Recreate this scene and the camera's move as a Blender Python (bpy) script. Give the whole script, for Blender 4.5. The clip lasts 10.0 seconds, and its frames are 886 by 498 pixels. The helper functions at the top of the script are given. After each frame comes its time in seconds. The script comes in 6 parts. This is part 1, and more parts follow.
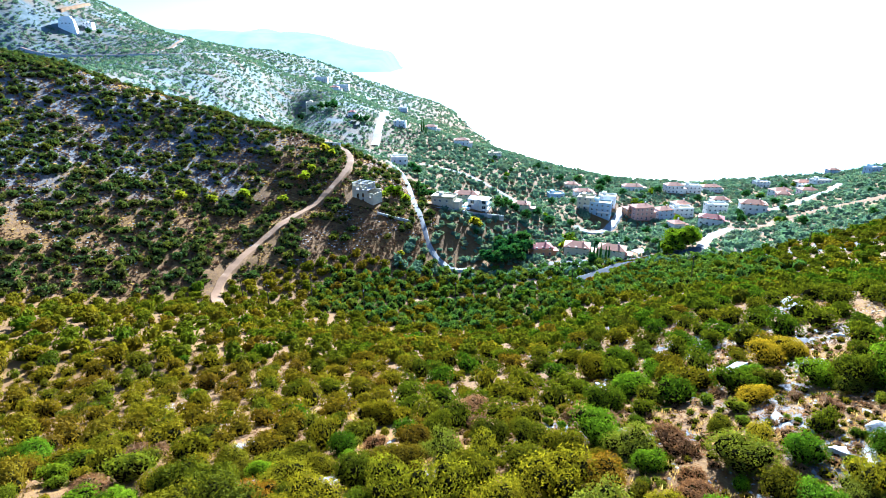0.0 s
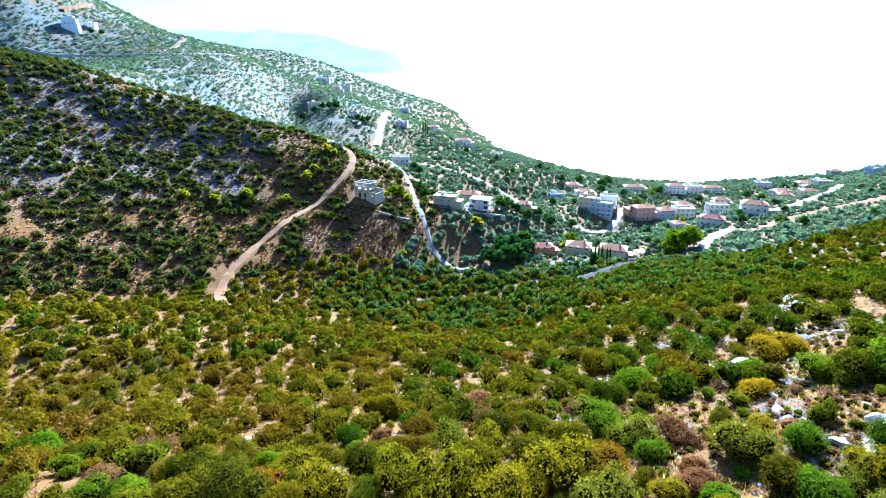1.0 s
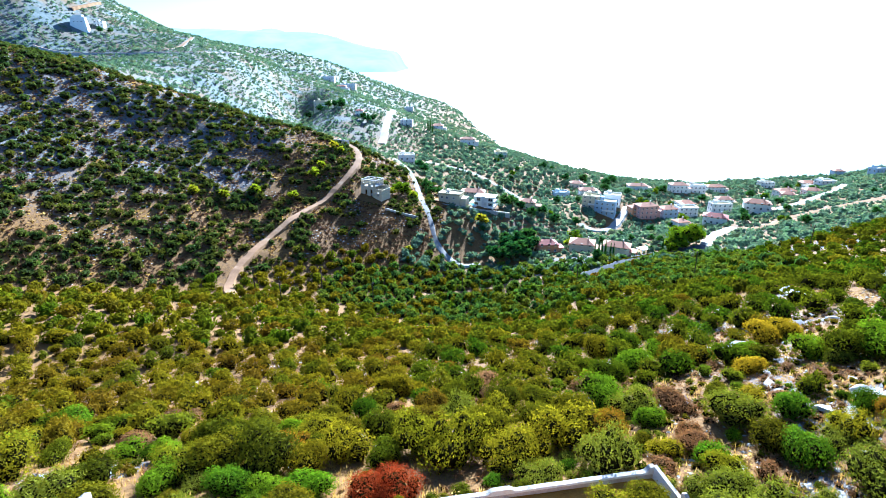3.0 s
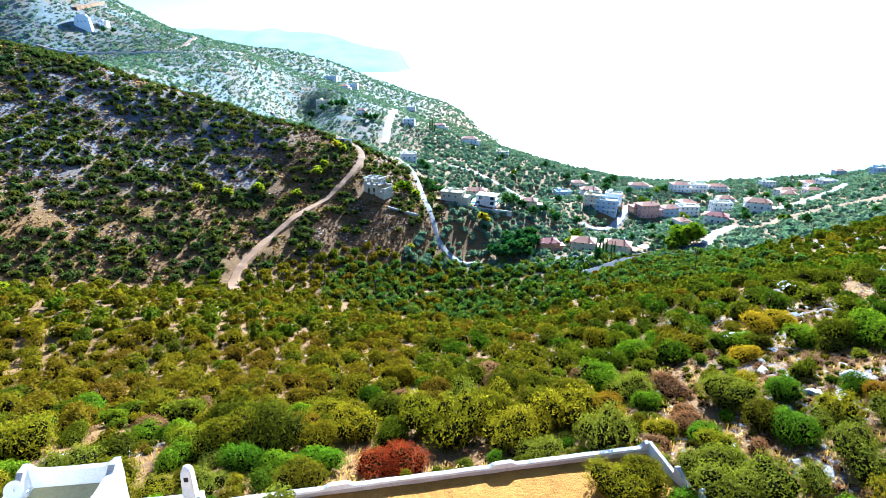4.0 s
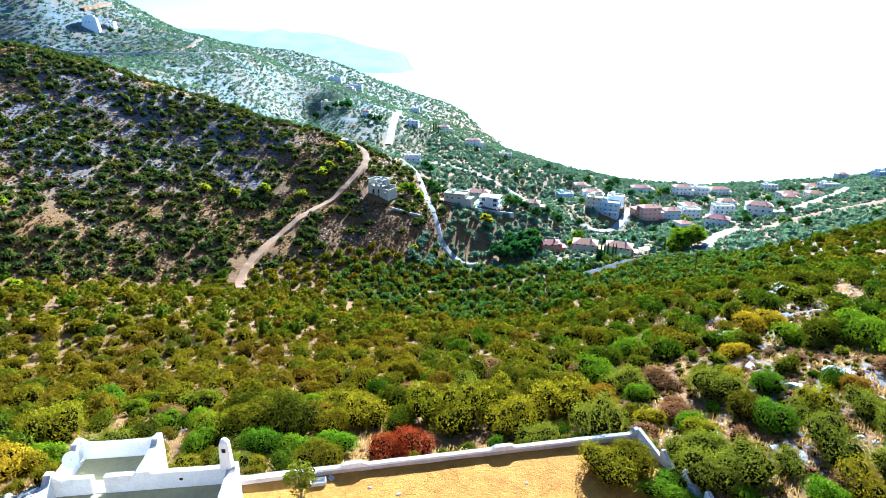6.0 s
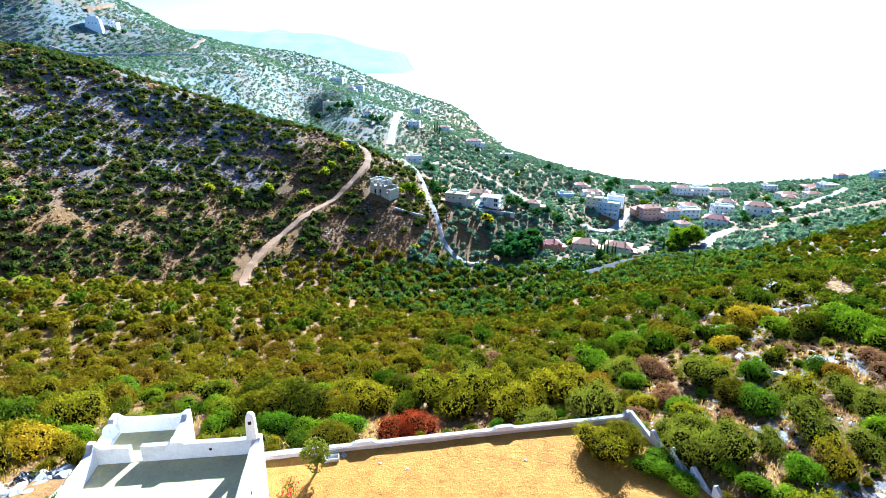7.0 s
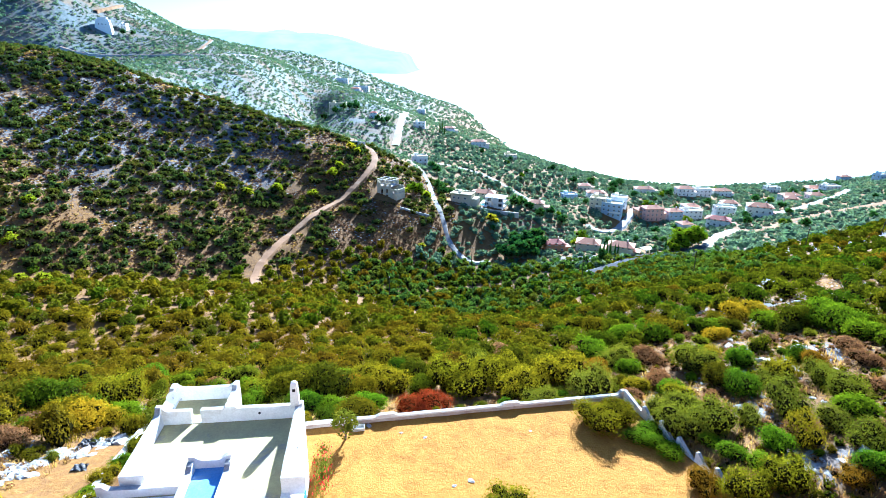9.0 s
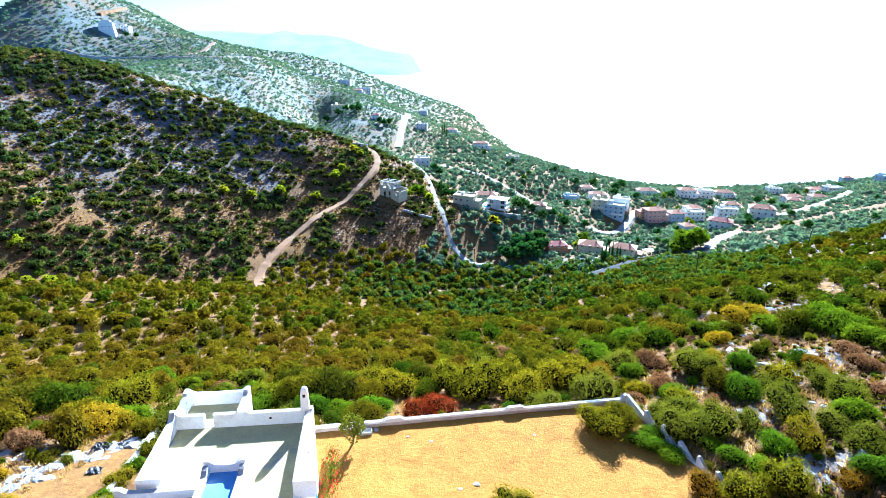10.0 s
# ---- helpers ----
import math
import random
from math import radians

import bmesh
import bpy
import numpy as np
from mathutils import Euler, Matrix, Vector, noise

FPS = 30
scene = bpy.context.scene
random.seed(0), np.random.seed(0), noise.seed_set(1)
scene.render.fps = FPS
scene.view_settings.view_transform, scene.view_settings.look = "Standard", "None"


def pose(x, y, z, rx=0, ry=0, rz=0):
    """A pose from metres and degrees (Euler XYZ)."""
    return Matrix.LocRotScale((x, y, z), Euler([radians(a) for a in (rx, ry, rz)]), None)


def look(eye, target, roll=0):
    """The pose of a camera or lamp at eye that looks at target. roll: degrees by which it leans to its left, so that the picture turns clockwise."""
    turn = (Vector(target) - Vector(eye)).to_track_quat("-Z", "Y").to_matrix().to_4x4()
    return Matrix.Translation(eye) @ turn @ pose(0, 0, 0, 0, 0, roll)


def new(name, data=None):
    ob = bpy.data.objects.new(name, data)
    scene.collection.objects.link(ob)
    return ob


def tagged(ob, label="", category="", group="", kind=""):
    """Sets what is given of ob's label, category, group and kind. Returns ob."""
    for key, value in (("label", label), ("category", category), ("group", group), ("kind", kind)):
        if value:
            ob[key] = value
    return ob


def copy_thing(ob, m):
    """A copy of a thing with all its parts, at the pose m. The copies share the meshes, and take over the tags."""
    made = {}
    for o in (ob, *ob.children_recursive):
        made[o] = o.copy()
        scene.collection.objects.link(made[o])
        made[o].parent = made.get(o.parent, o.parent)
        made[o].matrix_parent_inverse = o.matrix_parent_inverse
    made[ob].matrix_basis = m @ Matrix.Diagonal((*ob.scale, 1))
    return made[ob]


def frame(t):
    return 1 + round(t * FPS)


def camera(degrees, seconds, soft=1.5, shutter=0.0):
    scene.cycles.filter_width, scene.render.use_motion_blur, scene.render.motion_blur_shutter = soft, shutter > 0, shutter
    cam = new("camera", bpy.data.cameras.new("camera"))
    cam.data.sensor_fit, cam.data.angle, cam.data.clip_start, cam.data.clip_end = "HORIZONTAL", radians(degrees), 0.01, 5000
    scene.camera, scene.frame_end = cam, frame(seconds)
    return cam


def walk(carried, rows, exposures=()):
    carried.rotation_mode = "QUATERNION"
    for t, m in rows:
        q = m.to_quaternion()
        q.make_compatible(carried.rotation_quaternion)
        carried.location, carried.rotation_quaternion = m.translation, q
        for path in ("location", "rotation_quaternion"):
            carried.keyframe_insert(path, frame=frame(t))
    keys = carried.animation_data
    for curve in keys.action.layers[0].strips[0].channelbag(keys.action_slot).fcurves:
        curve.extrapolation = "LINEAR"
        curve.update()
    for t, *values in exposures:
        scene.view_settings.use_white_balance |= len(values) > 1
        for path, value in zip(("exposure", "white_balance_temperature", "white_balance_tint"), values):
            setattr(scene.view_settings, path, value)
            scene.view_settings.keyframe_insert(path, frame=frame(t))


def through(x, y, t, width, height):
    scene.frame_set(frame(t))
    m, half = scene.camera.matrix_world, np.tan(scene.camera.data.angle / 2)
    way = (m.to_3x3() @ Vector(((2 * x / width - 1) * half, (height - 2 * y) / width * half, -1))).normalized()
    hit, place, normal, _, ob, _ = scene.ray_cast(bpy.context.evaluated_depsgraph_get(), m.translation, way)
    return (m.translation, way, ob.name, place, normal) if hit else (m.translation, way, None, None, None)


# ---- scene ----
cam = camera(76.8, 10.0, soft=0.62)
PATH = [
    (0, (0.082, 0.096, 130.385), (0.018, 1.979, 129.714), 0.3),
    (0.5, (-0.157, -0.372, 130.256), (-0.222, 1.512, 129.587), 0.4),
    (1, (-0.373, -0.949, 130.146), (-0.44, 0.935, 129.477), 0.4),
    (1.5, (-0.555, -1.794, 130.035), (-0.626, 0.089, 129.366), 0.4),
    (2, (-0.784, -2.78, 129.932), (-0.856, -0.897, 129.263), 0.4),
    (2.5, (-0.997, -3.833, 129.83), (-1.073, -1.95, 129.16), 0.5),
    (3.8, (-1.267, -6.569, 129.38), (-1.349, -4.686, 128.711), 0.6),
    (4, (-1.297, -7.007, 129.365), (-1.381, -5.124, 128.695), 0.6),
    (4.5, (-1.372, -8.003, 129.423), (-1.458, -6.121, 128.752), 0.7),
    (5, (-1.417, -8.523, 129.961), (-1.507, -6.64, 129.293), 0.7),
    (5.5, (-1.412, -9.161, 130.249), (-1.504, -7.278, 129.582), 0.8),
    (7, (-1.597, -13.209, 130.917), (-1.693, -11.326, 130.252), 0.9),
    (7.5, (-1.764, -14.583, 131.134), (-1.864, -12.699, 130.47), 0.9),
    (8, (-2.009, -15.799, 131.501), (-2.111, -13.915, 130.838), 1.0),
    (8.5, (-2.145, -17.148, 131.859), (-2.251, -15.264, 131.196), 1.0),
    (9, (-2.241, -18.333, 132.167), (-2.35, -16.45, 131.502), 1.0),
    (9.5, (-2.402, -18.954, 132.53), (-2.515, -17.071, 131.865), 0.9),
    (10, (-2.517, -19.047, 132.981), (-2.633, -17.163, 132.319), 0.9),
]
walk(cam, [(t, look(eye, target, roll)) for t, eye, target, roll in PATH],
     exposures=[(0, 2.57, 4850, 5), (10, 2.57, 4850, 5)])

# ---------------------------------------------------------------- light
SUN_EL, SUN_AZ = 25.3, 12.5      # degrees; the azimuth turns from +y towards +x
world = bpy.data.worlds.new("sky")
scene.world = world
world.use_nodes = True
sky_nodes = world.node_tree.nodes
sky = sky_nodes.new("ShaderNodeTexSky")
sky.sky_type = "NISHITA"
sky.sun_disc = False
sky.sun_elevation, sky.sun_rotation = radians(SUN_EL), radians(SUN_AZ)
sky.air_density, sky.dust_density, sky.ozone_density = 1.0, 0.9, 6.0
world.node_tree.links.new(sky.outputs[0], sky_nodes["Background"].inputs[0])
sky_nodes["Background"].inputs[1].default_value = 0.040

sun_data = bpy.data.lights.new("sun", "SUN")
sun_data.energy, sun_data.angle, sun_data.color = 5.0, radians(0.55), (1.0, 0.94, 0.84)
sun = new("sun", sun_data)
to_sun = Vector((math.sin(radians(SUN_AZ)) * math.cos(radians(SUN_EL)), math.cos(radians(SUN_AZ)) * math.cos(radians(SUN_EL)), math.sin(radians(SUN_EL))))
sun.matrix_world = look((0, 0, 400), Vector((0, 0, 400)) - to_sun)


# ---------------------------------------------------------------- materials
def material(name, rough=0.8, metal=0.0, spec=0.4):
    m = bpy.data.materials.new(name)
    m.use_nodes = True
    b = m.node_tree.nodes["Principled BSDF"]
    b.inputs["Roughness"].default_value, b.inputs["Metallic"].default_value = rough, metal
    b.inputs["Specular IOR Level"].default_value = spec
    return m, m.node_tree.nodes, m.node_tree.links, b


def ramp(nodes, links, fac, stops):
    r = nodes.new("ShaderNodeValToRGB")
    while len(r.color_ramp.elements) < len(stops):
        r.color_ramp.elements.new(0.5)
    for e, (at, col) in zip(r.color_ramp.elements, stops):
        e.position, e.color = at, (*col, 1)
    links.new(fac, r.inputs[0])
    return r.outputs[0]


def mixed(nodes, links, fac, a, b, how="MIX"):
    x = nodes.new("ShaderNodeMix")
    x.data_type, x.blend_type = "RGBA", how
    for sock, val in ((x.inputs[0], fac), (x.inputs[6], a), (x.inputs[7], b)):
        if isinstance(val, (int, float)):
            sock.default_value = val
        elif isinstance(val, tuple):
            sock.default_value = (*val, 1)
        else:
            links.new(val, sock)
    return x.outputs[2]


def noise_tex(nodes, links, scale, detail=4, rough=0.6, where=None, distort=0.0):
    n = nodes.new("ShaderNodeTexNoise")
    n.inputs["Scale"].default_value, n.inputs["Detail"].default_value, n.inputs["Roughness"].default_value = scale, detail, rough
    n.inputs["Distortion"].default_value = distort
    if where is None:
        where = nodes.new("ShaderNodeNewGeometry").outputs["Position"]
    links.new(where, n.inputs["Vector"])
    return n.outputs["Fac"]


def bump(nodes, links, b, height, strength, distance):
    n = nodes.new("ShaderNodeBump")
    n.inputs["Strength"].default_value, n.inputs["Distance"].default_value = strength, distance
    links.new(height, n.inputs["Height"])
    links.new(n.outputs[0], b.inputs["Normal"])


def surface(name, dark, light, scale, rough=0.85, relief=0.3, depth=0.02, fine=None, spec=0.3, stain=None):
    """A rough surface: two tones mixed by coarse and fine noise, with relief."""
    m, n, l, b = material(name, rough, 0, spec)
    where = n.new("ShaderNodeTexCoord").outputs["Object"]
    coarse = noise_tex(n, l, scale, 5, 0.6, where)
    small = noise_tex(n, l, fine or scale * 9, 4, 0.65, where)
    col = ramp(n, l, coarse, ((0.3, dark), (0.7, light)))
    col = mixed(n, l, 0.35, col, ramp(n, l, small, ((0.3, tuple(c * 0.72 for c in dark)), (0.7, tuple(min(1, c * 1.12) for c in light)))))
    if stain:
        col = mixed(n, l, ramp(n, l, noise_tex(n, l, scale * 0.45, 6, 0.7, where, 0.6), ((0.56, (0, 0, 0)), (0.68, (1, 1, 1)))), col, stain)
    l.new(col, b.inputs["Base Color"])
    bump(n, l, b, small, relief, depth)
    return m


def ground_material():
    """Ochre soil, grey limestone scree and dry grass; straw in the walled yard."""
    m, n, l, b = material("hillside_ground", 0.95, 0, 0.15)
    big, mid, small = noise_tex(n, l, 0.035, 5, 0.6), noise_tex(n, l, 0.22, 6, 0.65, None, 0.5), noise_tex(n, l, 2.6, 6, 0.7)
    grit = noise_tex(n, l, 9.0, 4, 0.7)
    soil = ramp(n, l, small, ((0.25, (0.072, 0.035, 0.011)), (0.5, (0.150, 0.080, 0.025)), (0.75, (0.25, 0.150, 0.055))))
    rock = ramp(n, l, grit, ((0.3, (0.045, 0.047, 0.053)), (0.5, (0.115, 0.12, 0.135)), (0.78, (0.28, 0.285, 0.30))))
    tufts = noise_tex(n, l, 0.75, 5, 0.75, None, 0.8)
    soil = mixed(n, l, ramp(n, l, tufts, ((0.50, (0, 0, 0)), (0.60, (0.75, 0.75, 0.75)))), soil, (0.105, 0.058, 0.030))
    soil = mixed(n, l, ramp(n, l, tufts, ((0.36, (0.7, 0.7, 0.7)), (0.44, (0, 0, 0)))), soil, (0.27, 0.160, 0.062))
    stony = n.new("ShaderNodeAttribute")
    stony.attribute_name = "stony"
    add = n.new("ShaderNodeMath")
    add.operation = "MULTIPLY_ADD"
    l.new(stony.outputs["Fac"], add.inputs[0])
    add.inputs[1].default_value = 0.55
    l.new(mixed(n, l, 0.55, mid, tufts), add.inputs[2])
    col = mixed(n, l, ramp(n, l, add.outputs[0], ((0.62, (0, 0, 0)), (0.78, (1, 1, 1)))), soil, rock)
    grass = ramp(n, l, grit, ((0.3, (0.11, 0.056, 0.017)), (0.7, (0.29, 0.165, 0.048))))
    col = mixed(n, l, ramp(n, l, big, ((0.48, (0, 0, 0)), (0.66, (0.7, 0.7, 0.7)))), col, grass)
    haze_heath = n.new("ShaderNodeAttribute")
    haze_heath.attribute_name = "haze_heath"
    # heath cover, with the haze of distance painted in as blue-grey
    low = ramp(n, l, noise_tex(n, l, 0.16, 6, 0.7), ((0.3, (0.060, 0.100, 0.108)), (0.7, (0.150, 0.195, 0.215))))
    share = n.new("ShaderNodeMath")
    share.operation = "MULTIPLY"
    l.new(haze_heath.outputs["Fac"], share.inputs[0])
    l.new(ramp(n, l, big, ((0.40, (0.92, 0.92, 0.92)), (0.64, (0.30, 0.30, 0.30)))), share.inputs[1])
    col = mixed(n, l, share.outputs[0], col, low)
    yard = n.new("ShaderNodeAttribute")
    yard.attribute_name = "yard"
    tracks = noise_tex(n, l, 0.55, 5, 0.7, None, 1.2)
    straw = mixed(n, l, 0.5, ramp(n, l, tracks, ((0.32, (0.20, 0.080, 0.012)), (0.5, (0.38, 0.18, 0.028)), (0.66, (0.47, 0.24, 0.042)))), ramp(n, l, grit, ((0.25, (0.17, 0.068, 0.010)), (0.75, (0.50, 0.255, 0.042)))))
    col = mixed(n, l, yard.outputs["Fac"], col, straw)
    l.new(col, b.inputs["Base Color"])
    bump(n, l, b, mixed(n, l, 0.35, small, grit), 0.8, 0.22)
    return m


def leaf_material(name, tones, glow, tone_from="object", gloss=0.0, through=0.22):
    """Leaves: tones picked plant by plant, varied leaf by leaf; light shines through them."""
    m, n, l, b = material(name, 0.8, 0, gloss)
    if tone_from == "object":
        pick = n.new("ShaderNodeObjectInfo").outputs["Random"]
    else:
        a = n.new("ShaderNodeAttribute")
        a.attribute_name = "tone"
        pick = a.outputs["Fac"]
    stops = [(i / (len(tones) - 1), c) for i, c in enumerate(tones)]
    plant = ramp(n, l, pick, stops)
    geo = n.new("ShaderNodeNewGeometry")
    leaf = ramp(n, l, geo.outputs["Random Per Island"], ((0.0, (0.68, 0.70, 0.68)), (0.5, (0.96, 0.96, 0.95)), (1.0, (1.36, 1.33, 1.05))))
    col = mixed(n, l, 1.0, plant, leaf, "MULTIPLY")
    l.new(col, b.inputs["Base Color"])
    t = n.new("ShaderNodeBsdfTranslucent")
    l.new(mixed(n, l, 1.0, col, glow, "MULTIPLY"), t.inputs["Color"])
    x = n.new("ShaderNodeMixShader")
    x.inputs[0].default_value = through
    l.new(b.outputs[0], x.inputs[1])
    l.new(t.outputs[0], x.inputs[2])
    l.new(x.outputs[0], n["Material Output"].inputs[0])
    return m


GREENS = [(0.126, 0.106, 0.004), (0.070, 0.081, 0.005), (0.146, 0.118, 0.004), (0.046, 0.065, 0.005), (0.115, 0.081, 0.005), (0.041, 0.081, 0.004), (0.105, 0.101, 0.004), (0.105, 0.067, 0.007), (0.077, 0.094, 0.004), (0.056, 0.059, 0.005)]
GLOW = (2.3, 2.15, 0.5)
MAT_GROUND = ground_material()
MAT_LEAF = leaf_material("shrub_leaves", GREENS, GLOW)
MAT_LEAF_MANY = leaf_material("maquis_leaves", GREENS, GLOW, "tone")
# the blue-grey in these leaf tones is distance haze put into the colour
MAT_HAZED_LEAF = leaf_material("hazed_scrub_leaves", [(0.106, 0.168, 0.125), (0.134, 0.193, 0.148), (0.084, 0.146, 0.110), (0.162, 0.185, 0.125)], (1.8, 1.9, 1.2), "tone")
MAT_RIDGE_LEAF = leaf_material("ridge_scrub_leaves", [(0.064, 0.083, 0.021), (0.045, 0.069, 0.024), (0.090, 0.086, 0.017), (0.050, 0.083, 0.029), (0.109, 0.109, 0.013)], (1.9, 2.0, 0.8), "tone")
MAT_THICKET = leaf_material("thicket_leaves", [(0.066, 0.119, 0.022), (0.053, 0.098, 0.029), (0.089, 0.128, 0.018), (0.106, 0.115, 0.018)], (2.0, 2.1, 0.9), "tone")
MAT_FRESH = leaf_material("fresh_green_leaves", [(0.085, 0.165, 0.004), (0.125, 0.185, 0.004), (0.065, 0.130, 0.006)], GLOW)
MAT_FRESH_MANY = leaf_material("fresh_scrub_leaves", [(0.100, 0.160, 0.004), (0.130, 0.140, 0.010), (0.075, 0.130, 0.006), (0.150, 0.150, 0.014)], GLOW, "tone")
MAT_OLIVE = leaf_material("wild_olive_leaves", [(0.150, 0.135, 0.005), (0.120, 0.122, 0.005), (0.175, 0.145, 0.005), (0.105, 0.115, 0.006)], GLOW, "object", 0.0, 0.32)
MAT_SAGE = leaf_material("grey_green_leaves", [(0.130, 0.140, 0.012), (0.165, 0.170, 0.018)], (1.9, 1.9, 0.7))
MAT_YELLOW = leaf_material("yellow_green_leaves", [(0.30, 0.205, 0.006), (0.24, 0.190, 0.007), (0.34, 0.225, 0.006)], (1.8, 1.7, 0.5), "object", 0.0, 0.3)
MAT_LIME = leaf_material("sunlit_lime_leaves", [(0.26, 0.29, 0.008), (0.21, 0.26, 0.008), (0.32, 0.28, 0.008)], (1.6, 1.6, 0.5), "object", 0.0, 0.45)
MAT_AMBER = leaf_material("amber_leaves", [(0.22, 0.115, 0.008), (0.17, 0.115, 0.010)], (2.0, 1.6, 0.5))
MAT_RED = leaf_material("rust_red_leaves", [(0.23, 0.035, 0.012), (0.19, 0.050, 0.012)], (2.2, 1.2, 0.6))
MAT_BROWN = leaf_material("dry_brown_twigs", [(0.19, 0.092, 0.036), (0.25, 0.14, 0.066), (0.15, 0.075, 0.032)], (1.4, 1.2, 0.9), "object", 0.0, 0.3)
MAT_BROWN_MANY = leaf_material("dry_scrub_twigs", [(0.19, 0.092, 0.036), (0.24, 0.14, 0.066), (0.14, 0.072, 0.032)], (1.3, 1.2, 1.0), "tone", 0.1, 0.3)
MAT_THORN = leaf_material("thorn_scrub_twigs", [(0.105, 0.058, 0.036), (0.135, 0.080, 0.052), (0.078, 0.045, 0.031)], (1.3, 1.2, 1.0), "tone", 0.0, 0.15)
MAT_PINE = leaf_material("dark_tree_leaves", [(0.030, 0.090, 0.033), (0.045, 0.112, 0.033), (0.060, 0.128, 0.030)], (1.8, 2.0, 0.8))
MAT_STRAW = leaf_material("dry_grass_blades", [(0.375, 0.255, 0.083), (0.300, 0.188, 0.060), (0.420, 0.315, 0.135)], (1.3, 1.2, 0.8), "tone", 0.1, 0.5)
MAT_FLOWER = leaf_material("crimson_blossom", [(0.62, 0.012, 0.035), (0.55, 0.02, 0.02)], (1.3, 1.0, 1.0))
# near-black for plant cores: the shade between leaves is put into this colour
MAT_INNER_SHADE = surface("foliage_inner_shade", (0.006, 0.006, 0.002), (0.016, 0.015, 0.004), 3, 1.0, 0.3, 0.03, None, 0.0)
MAT_BARK = surface("bark", (0.07, 0.05, 0.035), (0.19, 0.15, 0.11), 6, 0.95, 0.6, 0.03)
MAT_ROCK = surface("grey_limestone", (0.20, 0.20, 0.205), (0.48, 0.47, 0.455), 1.3, 0.9, 0.9, 0.12, 6, 0.3, (0.17, 0.13, 0.10))
MAT_RUST_ROCK = surface("rusty_limestone", (0.20, 0.125, 0.085), (0.40, 0.30, 0.23), 1.1, 0.92, 0.8, 0.08, 7)
MAT_WHITE = surface("white_plaster", (0.76, 0.75, 0.73), (0.84, 0.83, 0.81), 0.8, 0.9, 0.15, 0.01, 7, 0.25, (0.62, 0.58, 0.53))
MAT_OLDWALL = surface("weathered_wall_plaster", (0.40, 0.33, 0.29), (0.66, 0.58, 0.53), 1.2, 0.92, 0.35, 0.02, 9, 0.2, (0.36, 0.28, 0.24))
MAT_SCREED = surface("roof_screed", (0.31, 0.272, 0.145), (0.43, 0.38, 0.185), 0.7, 0.9, 0.2, 0.01, 6, 0.25, (0.21, 0.205, 0.20))
MAT_BLUEFLOOR = surface("blue_roof_paint", (0.10, 0.23, 0.50), (0.17, 0.33, 0.62), 0.9, 0.85, 0.2, 0.01, 7, 0.2, (0.24, 0.34, 0.50))
MAT_RIM = surface("weathered_coping_top", (0.22, 0.21, 0.20), (0.58, 0.56, 0.54), 1.6, 0.95, 0.3, 0.01, 8, 0.2, (0.16, 0.15, 0.14))
MAT_CREAM = surface("cream_render", (0.56, 0.50, 0.36), (0.68, 0.62, 0.46), 0.5, 0.9, 0.1, 0.01)
MAT_PINK = surface("pink_render", (0.58, 0.33, 0.28), (0.68, 0.42, 0.36), 0.5, 0.9, 0.1, 0.01)
MAT_ORANGE = surface("terracotta_render", (0.50, 0.24, 0.12), (0.60, 0.32, 0.18), 0.5, 0.9, 0.1, 0.01)
MAT_PALEBLUE = surface("pale_blue_render", (0.36, 0.48, 0.62), (0.48, 0.58, 0.70), 0.5, 0.9, 0.1, 0.01)
MAT_GREYC = surface("bare_concrete", (0.42, 0.41, 0.40), (0.58, 0.57, 0.55), 0.6, 0.92, 0.3, 0.02, 5, 0.2, (0.32, 0.31, 0.30))
MAT_TILE = surface("clay_roof_tiles", (0.36, 0.13, 0.07), (0.52, 0.24, 0.14), 0.9, 0.85, 0.4, 0.04, 5)
MAT_DARKTILE = surface("dark_red_roof_tiles", (0.26, 0.055, 0.045), (0.36, 0.10, 0.08), 0.9, 0.85, 0.4, 0.04, 5)
MAT_DIRT = surface("packed_dirt_road", (0.20, 0.112, 0.058), (0.29, 0.175, 0.098), 0.25, 0.95, 0.3, 0.03, 3, 0.15, (0.34, 0.24, 0.16))
MAT_TRACK = surface("earth_track", (0.17, 0.095, 0.042), (0.29, 0.17, 0.08), 0.35, 0.95, 0.4, 0.05, 3, 0.15, (0.16, 0.11, 0.06))
MAT_CONC = surface("pale_concrete_road", (0.22, 0.215, 0.21), (0.32, 0.31, 0.30), 0.2, 0.9, 0.2, 0.02, 3, 0.2, (0.20, 0.19, 0.18))
MAT_ASPHALT = surface("worn_asphalt", (0.045, 0.05, 0.06), (0.09, 0.095, 0.10), 0.3, 1.0, 0.2, 0.02, 4, 0.05)
MAT_WOOD = surface("weathered_wooden_pole", (0.025, 0.018, 0.013), (0.07, 0.052, 0.04), 3, 0.9, 0.4, 0.02)
MAT_BLUE = surface("blue_painted_wood", (0.015, 0.14, 0.50), (0.03, 0.20, 0.60), 2, 0.5, 0.1, 0.005)
MAT_METAL = material("galvanised_metal", 0.4, 0.9)[0]
MAT_METAL.node_tree.nodes["Principled BSDF"].inputs["Base Color"].default_value = (0.45, 0.45, 0.46, 1)
MAT_DISH = surface("white_enamel", (0.74, 0.74, 0.73), (0.82, 0.82, 0.80), 3, 0.4, 0.05, 0.002)
MAT_HOLE = surface("dark_interior", (0.012, 0.012, 0.014), (0.03, 0.03, 0.032), 2, 0.9, 0.0, 0.001)
MAT_BAG = surface("black_plastic_sheet", (0.012, 0.012, 0.014), (0.03, 0.03, 0.035), 4, 0.35, 0.6, 0.03)


